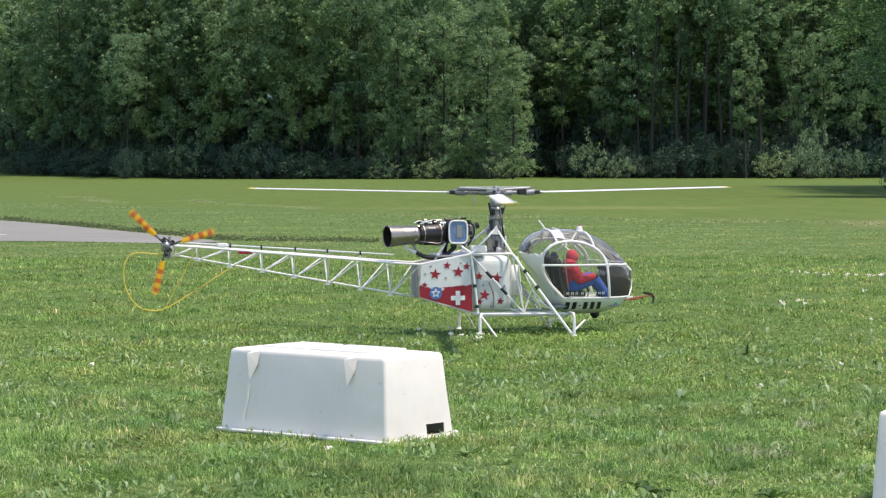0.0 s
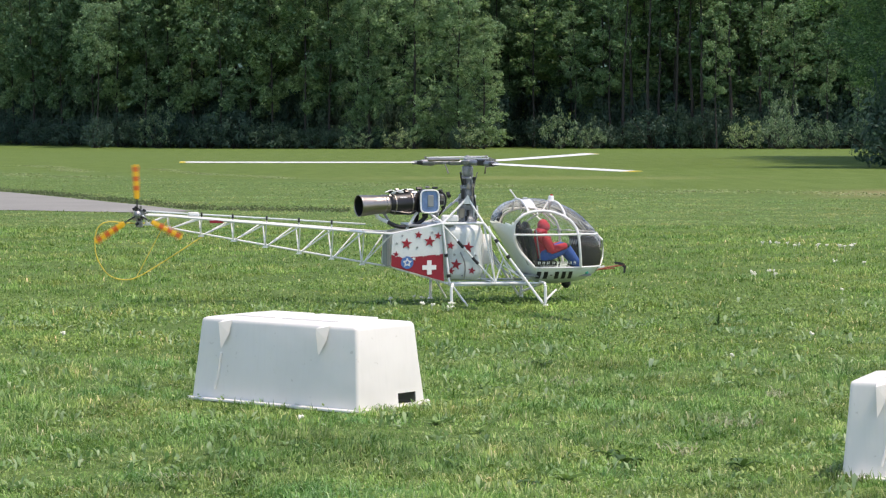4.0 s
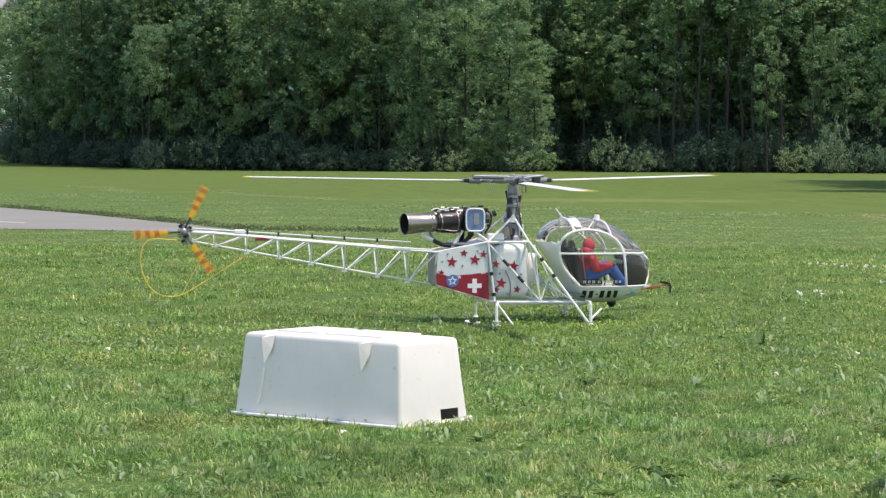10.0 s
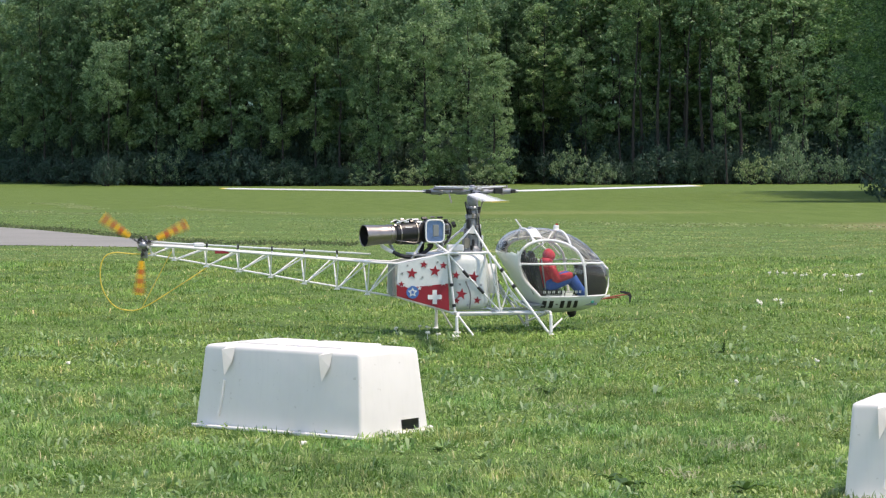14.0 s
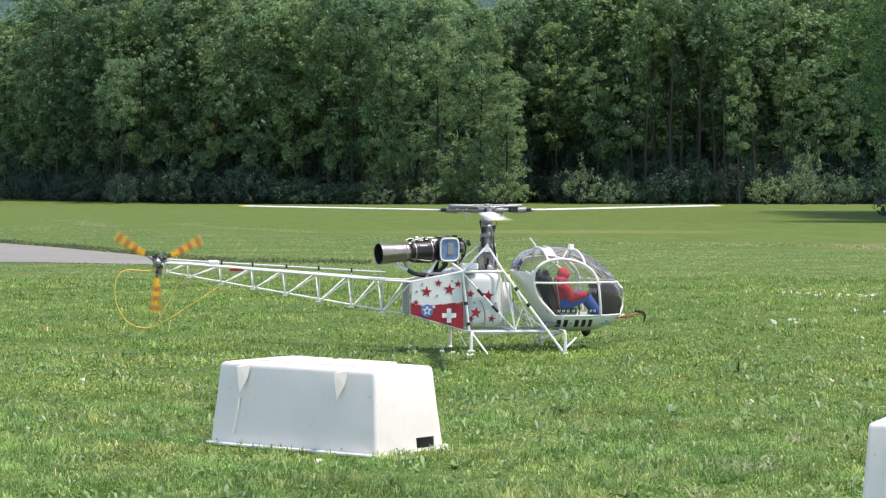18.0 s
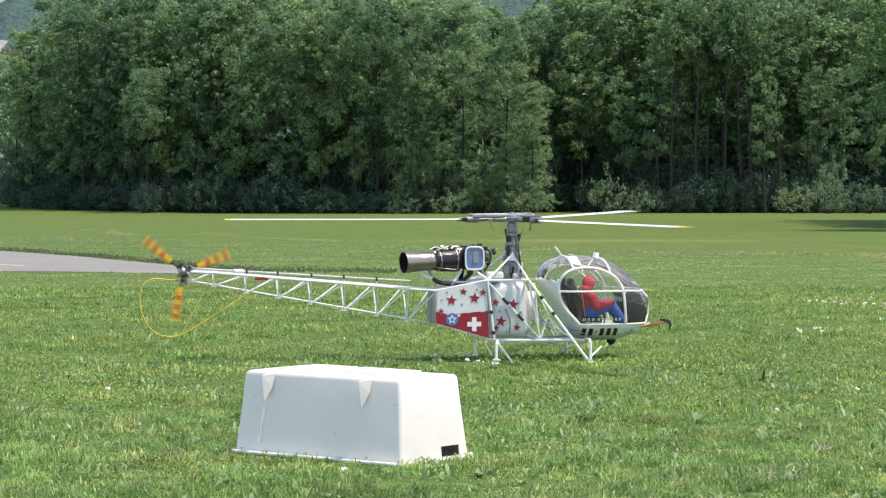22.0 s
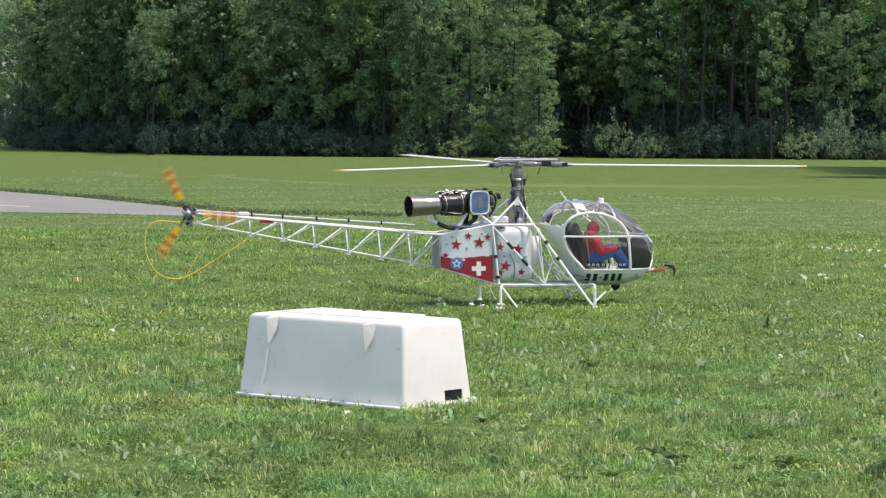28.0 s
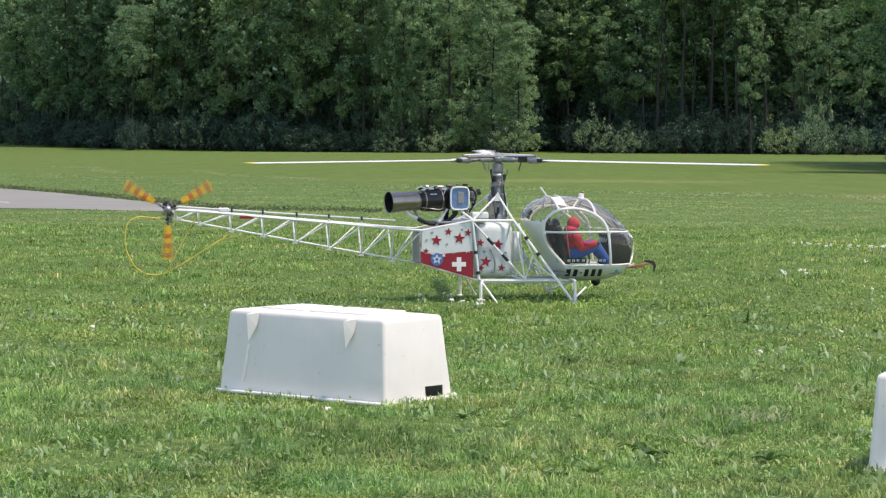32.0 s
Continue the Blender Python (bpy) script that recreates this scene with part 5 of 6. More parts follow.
def build_main_rotor():
    hub = lathe([(-0.03, 0.016), (-0.012, 0.020), (-0.008, 0.034), (0.008, 0.036), (0.012, 0.022), (0.03, 0.016), (0.036, 0.008)], (0, 0, 0), (0, 0, 1), 18)
    rotor = part("main_rotor", hub, GREY_METAL, helicopter, "three-bladed main rotor with a grey metal head")
    for k in range(3):
        t = radians(120 * k)
        turn = Matrix.Rotation(t, 4, "Z") @ Matrix.Rotation(radians(0.05), 4, "Y")

        def put(bm):
            bmesh.ops.transform(bm, matrix=turn, verts=bm.verts)
            return bm

        part("grip", put(lathe([(0.02, 0.011), (0.05, 0.014), (0.09, 0.014), (0.10, 0.010), (0.165, 0.010), (0.175, 0.016), (0.235, 0.016), (0.245, 0.011), (0.285, 0.009)], (0, 0, 0), (1, 0, 0), 14)), GREY_METAL, rotor, "grey blade grip")
        part("damper", put(tube((0.04, 0.03, 0.016), (0.205, 0.034, 0.016), 0.008)), STEEL, rotor)
        part("pitch_link", put(tube((0.10, 0.042, -0.055), (0.12, 0.036, 0.0), 0.004, 6)), STEEL, rotor)
        part("pitch_horn", put(block((0.12, 0.02, 0.0), (0.02, 0.045, 0.012), 0.003)), GREY_METAL, rotor)
        part("spacing_rod", put(tube((0.215, 0.0, 0.026), (-0.1075, 0.1862, 0.026), 0.0024, 6)), BLADE, rotor)
        part("rod_end", put(tube((0.215, 0.0, 0.012), (0.215, 0.0, 0.032), 0.006, 8)), STEEL, rotor)
        part("grip_bracket", put(block((0.150, -0.016, 0.004), (0.05, 0.016, 0.030), 0.004)), BLACK_METAL, rotor)
        part("grip_bracket", put(block((0.245, 0.0, 0.0), (0.03, 0.046, 0.020), 0.005)), BLACK_METAL, rotor)
        part("bolt", put(tube((0.19, 0.0, -0.02), (0.19, 0.0, 0.022), 0.006, 8)), STEEL, rotor)
        bm = bmesh.new()
        rows = []
        section = [(0.024, 0.0), (0.017, 0.004), (0.0, 0.0045), (-0.028, 0.0025), (-0.055, 0.0), (-0.028, -0.0018), (0.0, -0.003), (0.017, -0.0025)]
        for x in (0.26, 0.30, 0.34, 0.60, 0.90, 1.20, 1.40, 1.445, 1.475):
            c = 0.35 if x < 0.28 else 0.7 if x < 0.32 else 1.0
            tw = radians(0.6 - 1.0 * x / 1.475)
            rows.append([bm.verts.new((x, y * c * math.cos(tw) - z * math.sin(tw), y * c * math.sin(tw) + z * math.cos(tw) + 0.003 * (x / 1.475) ** 2)) for y, z in section])
        for i, (a, b) in enumerate(zip(rows, rows[1:])):
            for j in range(8):
                f = bm.faces.new((a[j], a[(j + 1) % 8], b[(j + 1) % 8], b[j]))
                f.material_index = 1 if i >= 7 else 0
        bm.faces.new(rows[0][::-1])
        bm.faces.new(rows[-1]).material_index = 1
        bmesh.ops.recalc_face_normals(bm, faces=bm.faces)
        part("blade", put(bm), (BLADE, YELLOW), rotor, "long pale grey rotor blade with a yellow tip")
    return rotor


def build_tail_rotor():
    rotor = part("tail_rotor", lathe([(-0.014, 0.010), (-0.008, 0.018), (0.008, 0.018), (0.014, 0.010), (0.02, 0.006)], (0, 0, 0), (0, -1, 0), 14), GREY_METAL, helicopter, "three-bladed tail rotor")
    for k in range(3):
        bm = bmesh.new()
        rows = []
        for x, c in ((0.078, 0.009), (0.088, 0.0135), (0.15, 0.0145), (0.240, 0.0145), (0.252, 0.011)):
            rows.append([bm.verts.new((x, y, z)) for y, z in ((-0.002, -c), (-0.0045, -c * 0.3), (-0.002, c), (0.002, c * 0.9), (0.003, -c * 0.3))])
        for a, b in zip(rows, rows[1:]):
            for j in range(5):
                bm.faces.new((a[j], a[(j + 1) % 5], b[(j + 1) % 5], b[j]))
        bm.faces.new(rows[0][::-1])
        bm.faces.new(rows[-1])
        bmesh.ops.recalc_face_normals(bm, faces=bm.faces)
        blade = part("blade", bm, TAIL_BLADE, rotor, "yellow blade with red-orange bands")
        blade.matrix_basis = Matrix.Rotation(-radians(120 * k), 4, "Y")
        arm = part("blade_arm", tube((0.012, 0, 0), (0.085, 0, 0), 0.0042), BLACK_METAL, rotor)
        arm.matrix_basis = blade.matrix_basis.copy()
    return rotor


main_rotor = build_main_rotor()
tail_rotor = build_tail_rotor()


# ---------------------------------------------------------------- wood
def leaf_cloud(rng, centres, radii, per, size, order=1.5, flat=0.8):
    """Leaves as small bent four-cornered pieces round each tuft's centre; order: how far they face out of the tuft."""
    c = np.repeat(centres, per, 0)
    r = np.repeat(radii, per)[:, None]
    n = len(c)
    d = rng.normal(size=(n, 3))
    d /= np.linalg.norm(d, axis=1)[:, None]
    p = c + d * r * (rng.random((n, 1)) ** 0.4) * np.array([1, 1, flat])
    nrm = rng.normal(size=(n, 3)) * 0.55 + d * order + np.array([0, 0, 0.45])
    nrm /= np.linalg.norm(nrm, axis=1)[:, None]
    u = np.cross(nrm, rng.normal(size=(n, 3)))
    u /= np.linalg.norm(u, axis=1)[:, None]
    v = np.cross(nrm, u)
    s = size * (0.6 + 0.8 * rng.random((n, 1)))
    tipdrop = nrm * s * 0.15
    co = np.stack([p - u * s, p - v * s * 0.6 + tipdrop, p + u * s * 1.1, p + v * s * 0.6 + tipdrop], 1).reshape(-1, 3)
    i = np.arange(n)[:, None] * 4
    return co, np.concatenate([i + [0, 1, 2], i + [0, 2, 3]], 1).reshape(-1, 3)


def leaf_part(name, parent, rng, centres, radii, per, size, material, flat=0.8):
    co, tri = leaf_cloud(rng, np.array(centres), np.array(radii), per, size, 1.5, flat)
    me = triangles_mesh(name, co, tri)
    me.materials.append(material)
    ob = new(name, me)
    ob.parent = parent
    return ob


def build_tree(seed, bare, boughs, tufts, per, reach, material, label, leaf=0.05, upright=1.0, spread=1.0, cone=0.0, thick=1.0, twigs=2):
    """A tree ten metres high: tapered trunk, boughs that rise from it, each bough a lobe of leaf tufts; bare: the share of the height with a bare trunk;
    upright: how tall the lobes are for their width; cone: how far the crown widens towards its foot."""
    rng = np.random.default_rng(seed)
    height = 10.0
    tree = tagged(new("tree"), label, "tree", "trees of the wood")
    bm = bmesh.new()
    lean = rng.normal(size=2) * 0.02 * height
    spine = [Vector((lean[0] * (k / 8) ** 2 + 0.06 * math.sin(seed + k * 1.3), lean[1] * (k / 8) ** 2, height * 0.97 * k / 8)) for k in range(9)]
    r0 = 0.0075 * height * thick
    rings = []
    for k, p in enumerate(spine):
        r = r0 * (1.3 if k == 0 else 1 - 0.86 * k / 8)
        rings.append([bm.verts.new(p + Vector((r * math.cos(a * math.tau / 7), r * math.sin(a * math.tau / 7), 0))) for a in range(7)])
    for a, b in zip(rings, rings[1:]):
        for j in range(7):
            bm.faces.new((a[j], a[(j + 1) % 7], b[(j + 1) % 7], b[j]))
    centres, radii = [], []
    for k in range(boughs):
        u = (k + rng.random() * 0.9) / boughs
        h = bare + (0.97 - bare) * u
        round_top = math.sqrt(max(0.05, 1 - ((u - 0.45) / 0.62) ** 2)) if u > 0.45 else 0.42 + 0.58 * u / 0.45
        wide = reach * ((1 - cone) * round_top + cone * (1.12 - 0.85 * u)) * (0.6 + 0.55 * rng.random())
        a = k * 2.4 + rng.normal() * 0.5
        f = min(7.999, h / 0.97 * 8)
        root = spine[int(f)].lerp(spine[int(f) + 1], f - int(f))
        tip = root + Vector((wide * 0.68 * math.cos(a), wide * 0.68 * math.sin(a), wide * (0.15 + 0.5 * rng.random()) * upright))
        tube(root - Vector((0, 0, 0.12 * wide)), tip, 0.019 * (1.25 - 0.85 * h) * thick, 5, bm)
        for _ in range(twigs):
            q = Vector(rng.normal(size=3))
            tube(root.lerp(tip, 0.55), tip + q * wide * 0.24, 0.009 * thick, 4, bm)
        lobe = wide * (0.46 + 0.20 * rng.random()) * spread
        for _ in range(tufts):
            d = rng.normal(size=3)
            d /= np.linalg.norm(d)
            q = lobe * (0.62 + 0.42 * rng.random())
            p = tip + Vector((d[0] * q, d[1] * q, d[2] * q * upright))
            p.z = min(p.z, height * (0.985 + 0.03 * rng.random()))
            centres.append(tuple(p))
            radii.append((0.085 + 0.11 * rng.random()) * (0.7 + 0.45 * reach / 1.2))
    for _ in range(10):
        p = spine[-1] + Vector((rng.normal() * 0.18, rng.normal() * 0.18, rng.uniform(-0.7, 0.35)))
        centres.append(tuple(p))
        radii.append(0.09 + 0.09 * rng.random())
    part("trunk", bm, BARK, tree, "dark slender trunk with limbs")
    leaf_part("crown", tree, rng, centres, radii, per, leaf, material)
    return tree


def build_bush(seed, height, width, clumps, per, material, label, leaf=0.085, puff=1.0, cone=0.75):
    rng = np.random.default_rng(seed)
    bush = tagged(new("bush"), label, "bush", "bushes at the edge of the wood")
    bm = bmesh.new()
    centres, radii = [], []
    for k in range(clumps):
        a, q = rng.random() * math.tau, rng.random() ** 0.5
        z = height * (0.08 + 0.9 * rng.random() ** 0.7 * (1 - cone * q * q) * (0.6 + 0.4 * math.sin(a * 3 + seed) ** 2))
        c = Vector((width * 0.5 * q * math.cos(a), width * 0.5 * q * math.sin(a), z))
        centres.append(tuple(c))
        radii.append(puff * (0.16 + 0.16 * rng.random()))
        if k % 3 == 0:
            tube((0.1 * math.cos(a), 0.1 * math.sin(a), 0), c, 0.014, 4, bm)
    part("stem", bm, BARK, bush)
    leaf_part("leaves", bush, rng, centres, radii, per, leaf, material)
    return bush


def plant_wood():
    rng = random.Random(5)
    slim = [build_tree(20 + k, 0.16, 19, 30, 19, 1.65, LEAF, "slender leafy tree in the wood's edge", 0.060, 1.1, thick=0.75) for k in range(5)]
    pole = [build_tree(40 + k, 0.30, 15, 26, 19, 1.6, LEAF_EAST, "slender tree with a dark bare lower trunk", 0.056, 0.6, 1.05, thick=1.1) for k in range(4)]
    east = [build_tree(45 + k, 0.14, 18, 28, 18, 1.75, LEAF_EAST, "dark leafy tree in the wood's edge", 0.062, 0.85, thick=0.9) for k in range(3)]
    bole = [build_tree(55 + k, 0.66, 9, 24, 18, 1.3, LEAF_EAST, "tall tree with a long bare dark trunk", 0.056, 0.7, thick=1.25) for k in range(2)]
    deep = [build_tree(50 + k, 0.10, 22, 20, 11, 2.1, LEAF_EAST, "leafy tree inside the wood", 0.090, 1.1, twigs=0) for k in range(3)]
    light = [build_tree(60 + k, 0.03, 30, 26, 22, 1.75, LEAF_WARM, "light green leafy tree standing out of the wood's edge", 0.052, 0.85, 1.0, 0.45) for k in range(2)]
    corner = build_tree(64, 0.36, 16, 30, 20, 1.6, LEAF_WARM, "light yellow-green leafy tree at the wood's corner", 0.056, 1.1)
    young = build_tree(66, 0.50, 15, 30, 22, 2.3, LEAF_LIGHT, "young leafy tree standing before the dark wood", 0.058, 1.0, cone=0.3, thick=0.8)
    sparse = build_tree(70, 0.45, 26, 8, 2, 1.3, LEAF_LIGHT, "tall thin tree with few leaves behind the wood", 0.06, 1.3, thick=0.8, twigs=4)
    oak = build_tree(75, 0.17, 60, 34, 46, 2.7, LEAF_DARK, "broad dense tree standing free on the meadow, leaves darkened for shade", 0.036, 0.9, 1.0, 0.6, twigs=0)
    used = set()

    # outline of the wood against the sky: slope to the treetops by bearing
    bearing = (-0.160, -0.150, -0.146, -0.138, -0.131, -0.120, -0.100, -0.084, -0.066, -0.052, -0.037, -0.026, 0.003, 0.010, 0.028, 0.032, 0.042, 0.055, 0.066, 0.103, 0.133)
    crest = (0.0250, 0.0300, 0.0365, 0.0415, 0.0480, 0.0500, 0.0500, 0.0522, 0.0535, 0.0503, 0.0518, 0.0466, 0.0455, 0.0420, 0.0420, 0.0485, 0.0538, 0.0505, 0.0543, 0.0523, 0.0505)

    def skyline(x, y):
        return 1.15 + y * float(np.interp(x / y, bearing, crest))

    def plant(proto, x, y, top, wide=1.0):
        z = fall(y) - 0.05
        s = (top - z) / 10.5
        m = pose(x, y, z, 0, 0, rng.uniform(0, 360)) @ Matrix.Diagonal((s * wide, s * wide, s, 1))
        if proto.name in used:
            return copy_thing(proto, m)
        used.add(proto.name)
        proto.matrix_basis = m
        return proto

    def edge(x):
        """Where the wood's edge runs: back at both sides of the light tree, further off in the west."""
        return float(np.interp(x, (-26, -20, -10, -3, 3, 4.5, 9, 30), (168, 158, 151, 148, 149, 153, 148, 142)))

    # front row and the row behind it
    x = -24.4
    while x < -2.6:
        plant(rng.choice(slim), x, edge(x) + rng.uniform(-0.6, 0.6), skyline(x, edge(x)) - rng.uniform(0.1, 1.6), rng.uniform(0.85, 1.15))
        x += rng.uniform(1.15, 1.75)
    x = -23.6
    while x < 4.0:
        plant(rng.choice(slim), x, edge(x) + 2.6 + rng.uniform(-0.5, 0.5), skyline(x, edge(x) + 2.6) - rng.uniform(0.0, 0.5), rng.uniform(0.95, 1.2))
        x += rng.uniform(1.3, 1.9)
    # the light trees that stand out, wide at the foot, and the one at the western corner
    for x, y, top, wide, k in ((-0.2, 146.2, 8.2, 1.05, 0), (1.9, 145.6, 7.3, 1.0, 1), (-2.4, 147.0, 8.6, 0.85, 1), (3.1, 145.0, 3.9, 1.15, 0)):
        plant(light[k], x, y, top, wide)
    plant(corner, -23.2, 162.5, 7.3, 1.35)
    plant(young, -16.0, 152.4, 4.9, 1.05)
    # the east: poles before a layered, darker wood
    x = 4.6
    while x < 27:
        if 9.6 < x < 14.2:
            x = 14.2
        plant(rng.choice(pole), x, edge(x) + rng.uniform(-0.9, 0.9), skyline(x, edge(x)) - rng.uniform(0.2, 3.6), rng.uniform(0.75, 1.05))
        x += rng.uniform(0.9, 2.6)
    x = 4.2
    while x < 28:
        plant(rng.choice(east), x, edge(x) + 3.4 + rng.uniform(-0.6, 0.6), skyline(x, edge(x) + 3.4) - rng.uniform(0.0, 0.7), rng.uniform(0.95, 1.25))
        x += rng.uniform(1.3, 2.0)
    for k, (x, lower) in enumerate(((9.9, 0.6), (10.4, 1.6), (11.1, 0.3), (11.7, 2.2), (12.4, 0.8), (13.2, 1.2), (13.7, 0.2), (15.0, 1.0), (16.5, 0.4))):
        y = edge(x) + 0.9 + 0.7 * math.sin(5.0 * x)
        plant(bole[k % 2], x, y, skyline(x, y) - lower, rng.uniform(0.85, 1.1))
    # further rows close the wood
    for dy, gap in ((6.2, 2.2), (10.0, 2.4), (14.0, 2.5)):
        x = -21.4
        while x < 30:
            y = edge(x) + dy + rng.uniform(-0.8, 0.8)
            plant(rng.choice(deep), x, y, skyline(x, y) - rng.uniform(0.3, 1.0), rng.uniform(1.0, 1.3))
            x += gap * rng.uniform(0.8, 1.2)
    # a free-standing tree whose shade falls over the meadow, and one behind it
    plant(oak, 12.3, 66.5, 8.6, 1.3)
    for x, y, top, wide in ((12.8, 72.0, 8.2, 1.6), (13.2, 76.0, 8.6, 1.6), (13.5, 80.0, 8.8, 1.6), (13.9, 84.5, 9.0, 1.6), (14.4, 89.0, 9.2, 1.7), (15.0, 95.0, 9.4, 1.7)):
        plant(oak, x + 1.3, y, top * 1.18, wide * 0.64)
    plant(sparse, -3.7, 163, 10.7, 1.0)
    plant(sparse, -1.7, 164, 10.2, 1.2)
    # trees by the house and along the meadow west of the wood
    for k, (x, y, top, wide) in enumerate(((-42.5, 240, 13.8, 1.3), (-37.0, 221, 7.4, 1.5), (-34.4, 222, 7.2, 1.5), (-39.6, 222, 7.4, 1.5), (-33.4, 198, 6.4, 1.1), (-30.6, 195, 6.4, 1.0), (-36.0, 200, 6.0, 1.1), (-28.4, 190, 5.2, 1.1))):
        plant(deep[k % 3], x, y, top, wide)

    b1 = build_bush(80, 3.0, 2.8, 46, 26, LEAF_BUSH, "sunlit leafy bush at the wood's edge", 0.062, 1.15, 0.6)
    b2 = build_bush(81, 2.0, 3.0, 64, 46, LEAF_SHADE, "leafy bush at the wood's edge, leaf colour darkened for shade", 0.060, 1.6, 0.2)
    seen = set()

    def set_bush(proto, x, y, h, w=1.0):
        m = pose(x, y, fall(y) - 0.03, 0, 0, rng.uniform(0, 360)) @ Matrix.Diagonal((w, w, h, 1))
        if proto.name in seen:
            return copy_thing(proto, m)
        seen.add(proto.name)
        proto.matrix_basis = m
        return proto

    for x, y, h, w in ((-12.9, 151.2, 1.0, 0.7), (6.7, 145.4, 0.95, 0.95), (8.2, 145.6, 0.6, 0.75), (14.9, 140, 0.72, 0.9), (16.6, 140, 0.85, 1.0), (18.4, 140, 0.8, 1.0), (16.9, 141.8, 1.35, 0.8), (-0.9, 144.4, 0.5, 0.8), (20.6, 139.5, 0.8, 1.0), (2.6, 144.0, 0.6, 0.9), (-3.0, 145.6, 0.42, 0.8)):
        set_bush(b1, x, y, h, w)
    # shade-darkened bushes: the free tree's foot, a gap in the wood, the west
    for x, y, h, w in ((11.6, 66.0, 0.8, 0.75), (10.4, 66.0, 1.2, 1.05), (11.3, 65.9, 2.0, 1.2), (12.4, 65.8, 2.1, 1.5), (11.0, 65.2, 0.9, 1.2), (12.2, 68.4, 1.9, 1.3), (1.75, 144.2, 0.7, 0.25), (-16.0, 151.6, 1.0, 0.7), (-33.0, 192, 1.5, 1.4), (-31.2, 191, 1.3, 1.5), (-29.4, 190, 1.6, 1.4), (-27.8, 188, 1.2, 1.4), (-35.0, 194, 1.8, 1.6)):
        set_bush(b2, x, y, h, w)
    # undergrowth in the crowns' shade, a closed curtain; shade also in its leaf colour
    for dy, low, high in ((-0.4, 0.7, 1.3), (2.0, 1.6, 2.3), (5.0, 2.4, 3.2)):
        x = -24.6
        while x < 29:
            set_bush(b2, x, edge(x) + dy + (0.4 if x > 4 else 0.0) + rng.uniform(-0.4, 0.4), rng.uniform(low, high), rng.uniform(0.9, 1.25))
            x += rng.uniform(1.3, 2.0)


plant_wood()


# ---------------------------------------------------------------- distance
def build_distance():
    def ridge(name, y, base, tops, label, material, step=4.0, seed=1):
        rng = random.Random(seed)
        bm = bmesh.new()
        rows = []
        x = -620.0
        while x <= 620:
            h = tops(x) + 2.2 * noise.noise(Vector((x * 0.09, seed, 0))) + 1.1 * noise.noise(Vector((x * 0.31, seed, 4)))
            rows.append([bm.verts.new(c) for c in ((x, y - 60, base), (x, y - 25, base + (h - base) * 0.55 + rng.uniform(-0.6, 0.6)), (x, y, h), (x, y + 60, base))])
            x += step
        for a, b in zip(rows, rows[1:]):
            for k in range(3):
                bm.faces.new((a[k], b[k], b[k + 1], a[k + 1]))
        bmesh.ops.recalc_face_normals(bm, faces=bm.faces)
        tagged(part(name, bm, material), label, "hill", kind="structure")

    ridge("backdrop_hill", 600, -4, lambda x: 29.3 + 1.2 * math.sin(x * 0.012 + 0.6), "hazy wooded rise behind the wood", FAR_WOOD, 3.0, 2)
    ridge("backdrop_far_hill", 1900, -6, lambda x: 88 + 4 * math.sin(x * 0.006 + 2.2), "blue hazy hill on the horizon", FAR_HILL, 12.0, 7)

    # pale summer sky low over the horizon
    bm = bmesh.new()
    arc = [(3600 * math.sin(radians(a)), 3600 * math.cos(radians(a))) for a in range(-40, 41, 4)]
    low, high = ([bm.verts.new((x, y, z)) for x, y in arc] for z in (-30, 420))
    for k in range(len(arc) - 1):
        bm.faces.new((low[k], low[k + 1], high[k + 1], high[k]))
    tagged(part("backdrop_sky", bm, HAZE), "pale blue hazy sky at the horizon", "sky", kind="structure")

    house = tagged(new("house"), "plain house with a pale grey roof behind the trees", "house")
    part("wall", block((0, 0, 4.2), (13, 8, 8.4), 0.02), RENDER_WALL, house)
    bm = bmesh.new()
    v = [bm.verts.new(c) for c in ((-6.9, -4.5, 10.15), (6.9, -4.5, 10.15), (6.9, 0, 11.2), (-6.9, 0, 11.2), (6.9, 4.5, 10.15), (-6.9, 4.5, 10.15))]
    bm.faces.new((v[0], v[1], v[2], v[3]))
    bm.faces.new((v[3], v[2], v[4], v[5]))
    bmesh.ops.solidify(bm, geom=bm.faces[:], thickness=0.18)
    part("roof", bm, ROOF, house, "pale grey roof")
    part("gable", block((0, 0, 9.2), (12.9, 7.9, 1.7), 0.02), RENDER_WALL, house)
    for x in (-4, 0, 4):
        for z in (2.0, 5.2):
            part("window", block((x, -4.01, z), (1.2, 0.06, 1.4), 0.01), BLACK, house)
    house.matrix_world = pose(-41.7, 232, fall(232), 0, 0, 0)


def haze():
    """Pale sky, a shade lighter and darker in soft streaks."""
    m, t, p = nodes_of("haze")
    e = t.nodes.new("ShaderNodeEmission")
    t.links.new(ramp(t, noise_fac(t, 0.002, 3), ((0.3, (0.17, 0.285, 0.375)), (0.7, (0.195, 0.315, 0.405)))), e.inputs[0])
    t.links.new(e.outputs[0], t.nodes["Material Output"].inputs[0])
    return m


HAZE = haze()
# the hill's haze is put into its pale blue colour
FAR_HILL = mat("far_hill", (0.22, 0.30, 0.34), (0.26, 0.34, 0.38), 0.02, 0.2, rough=1.0, relief=0)
build_distance()


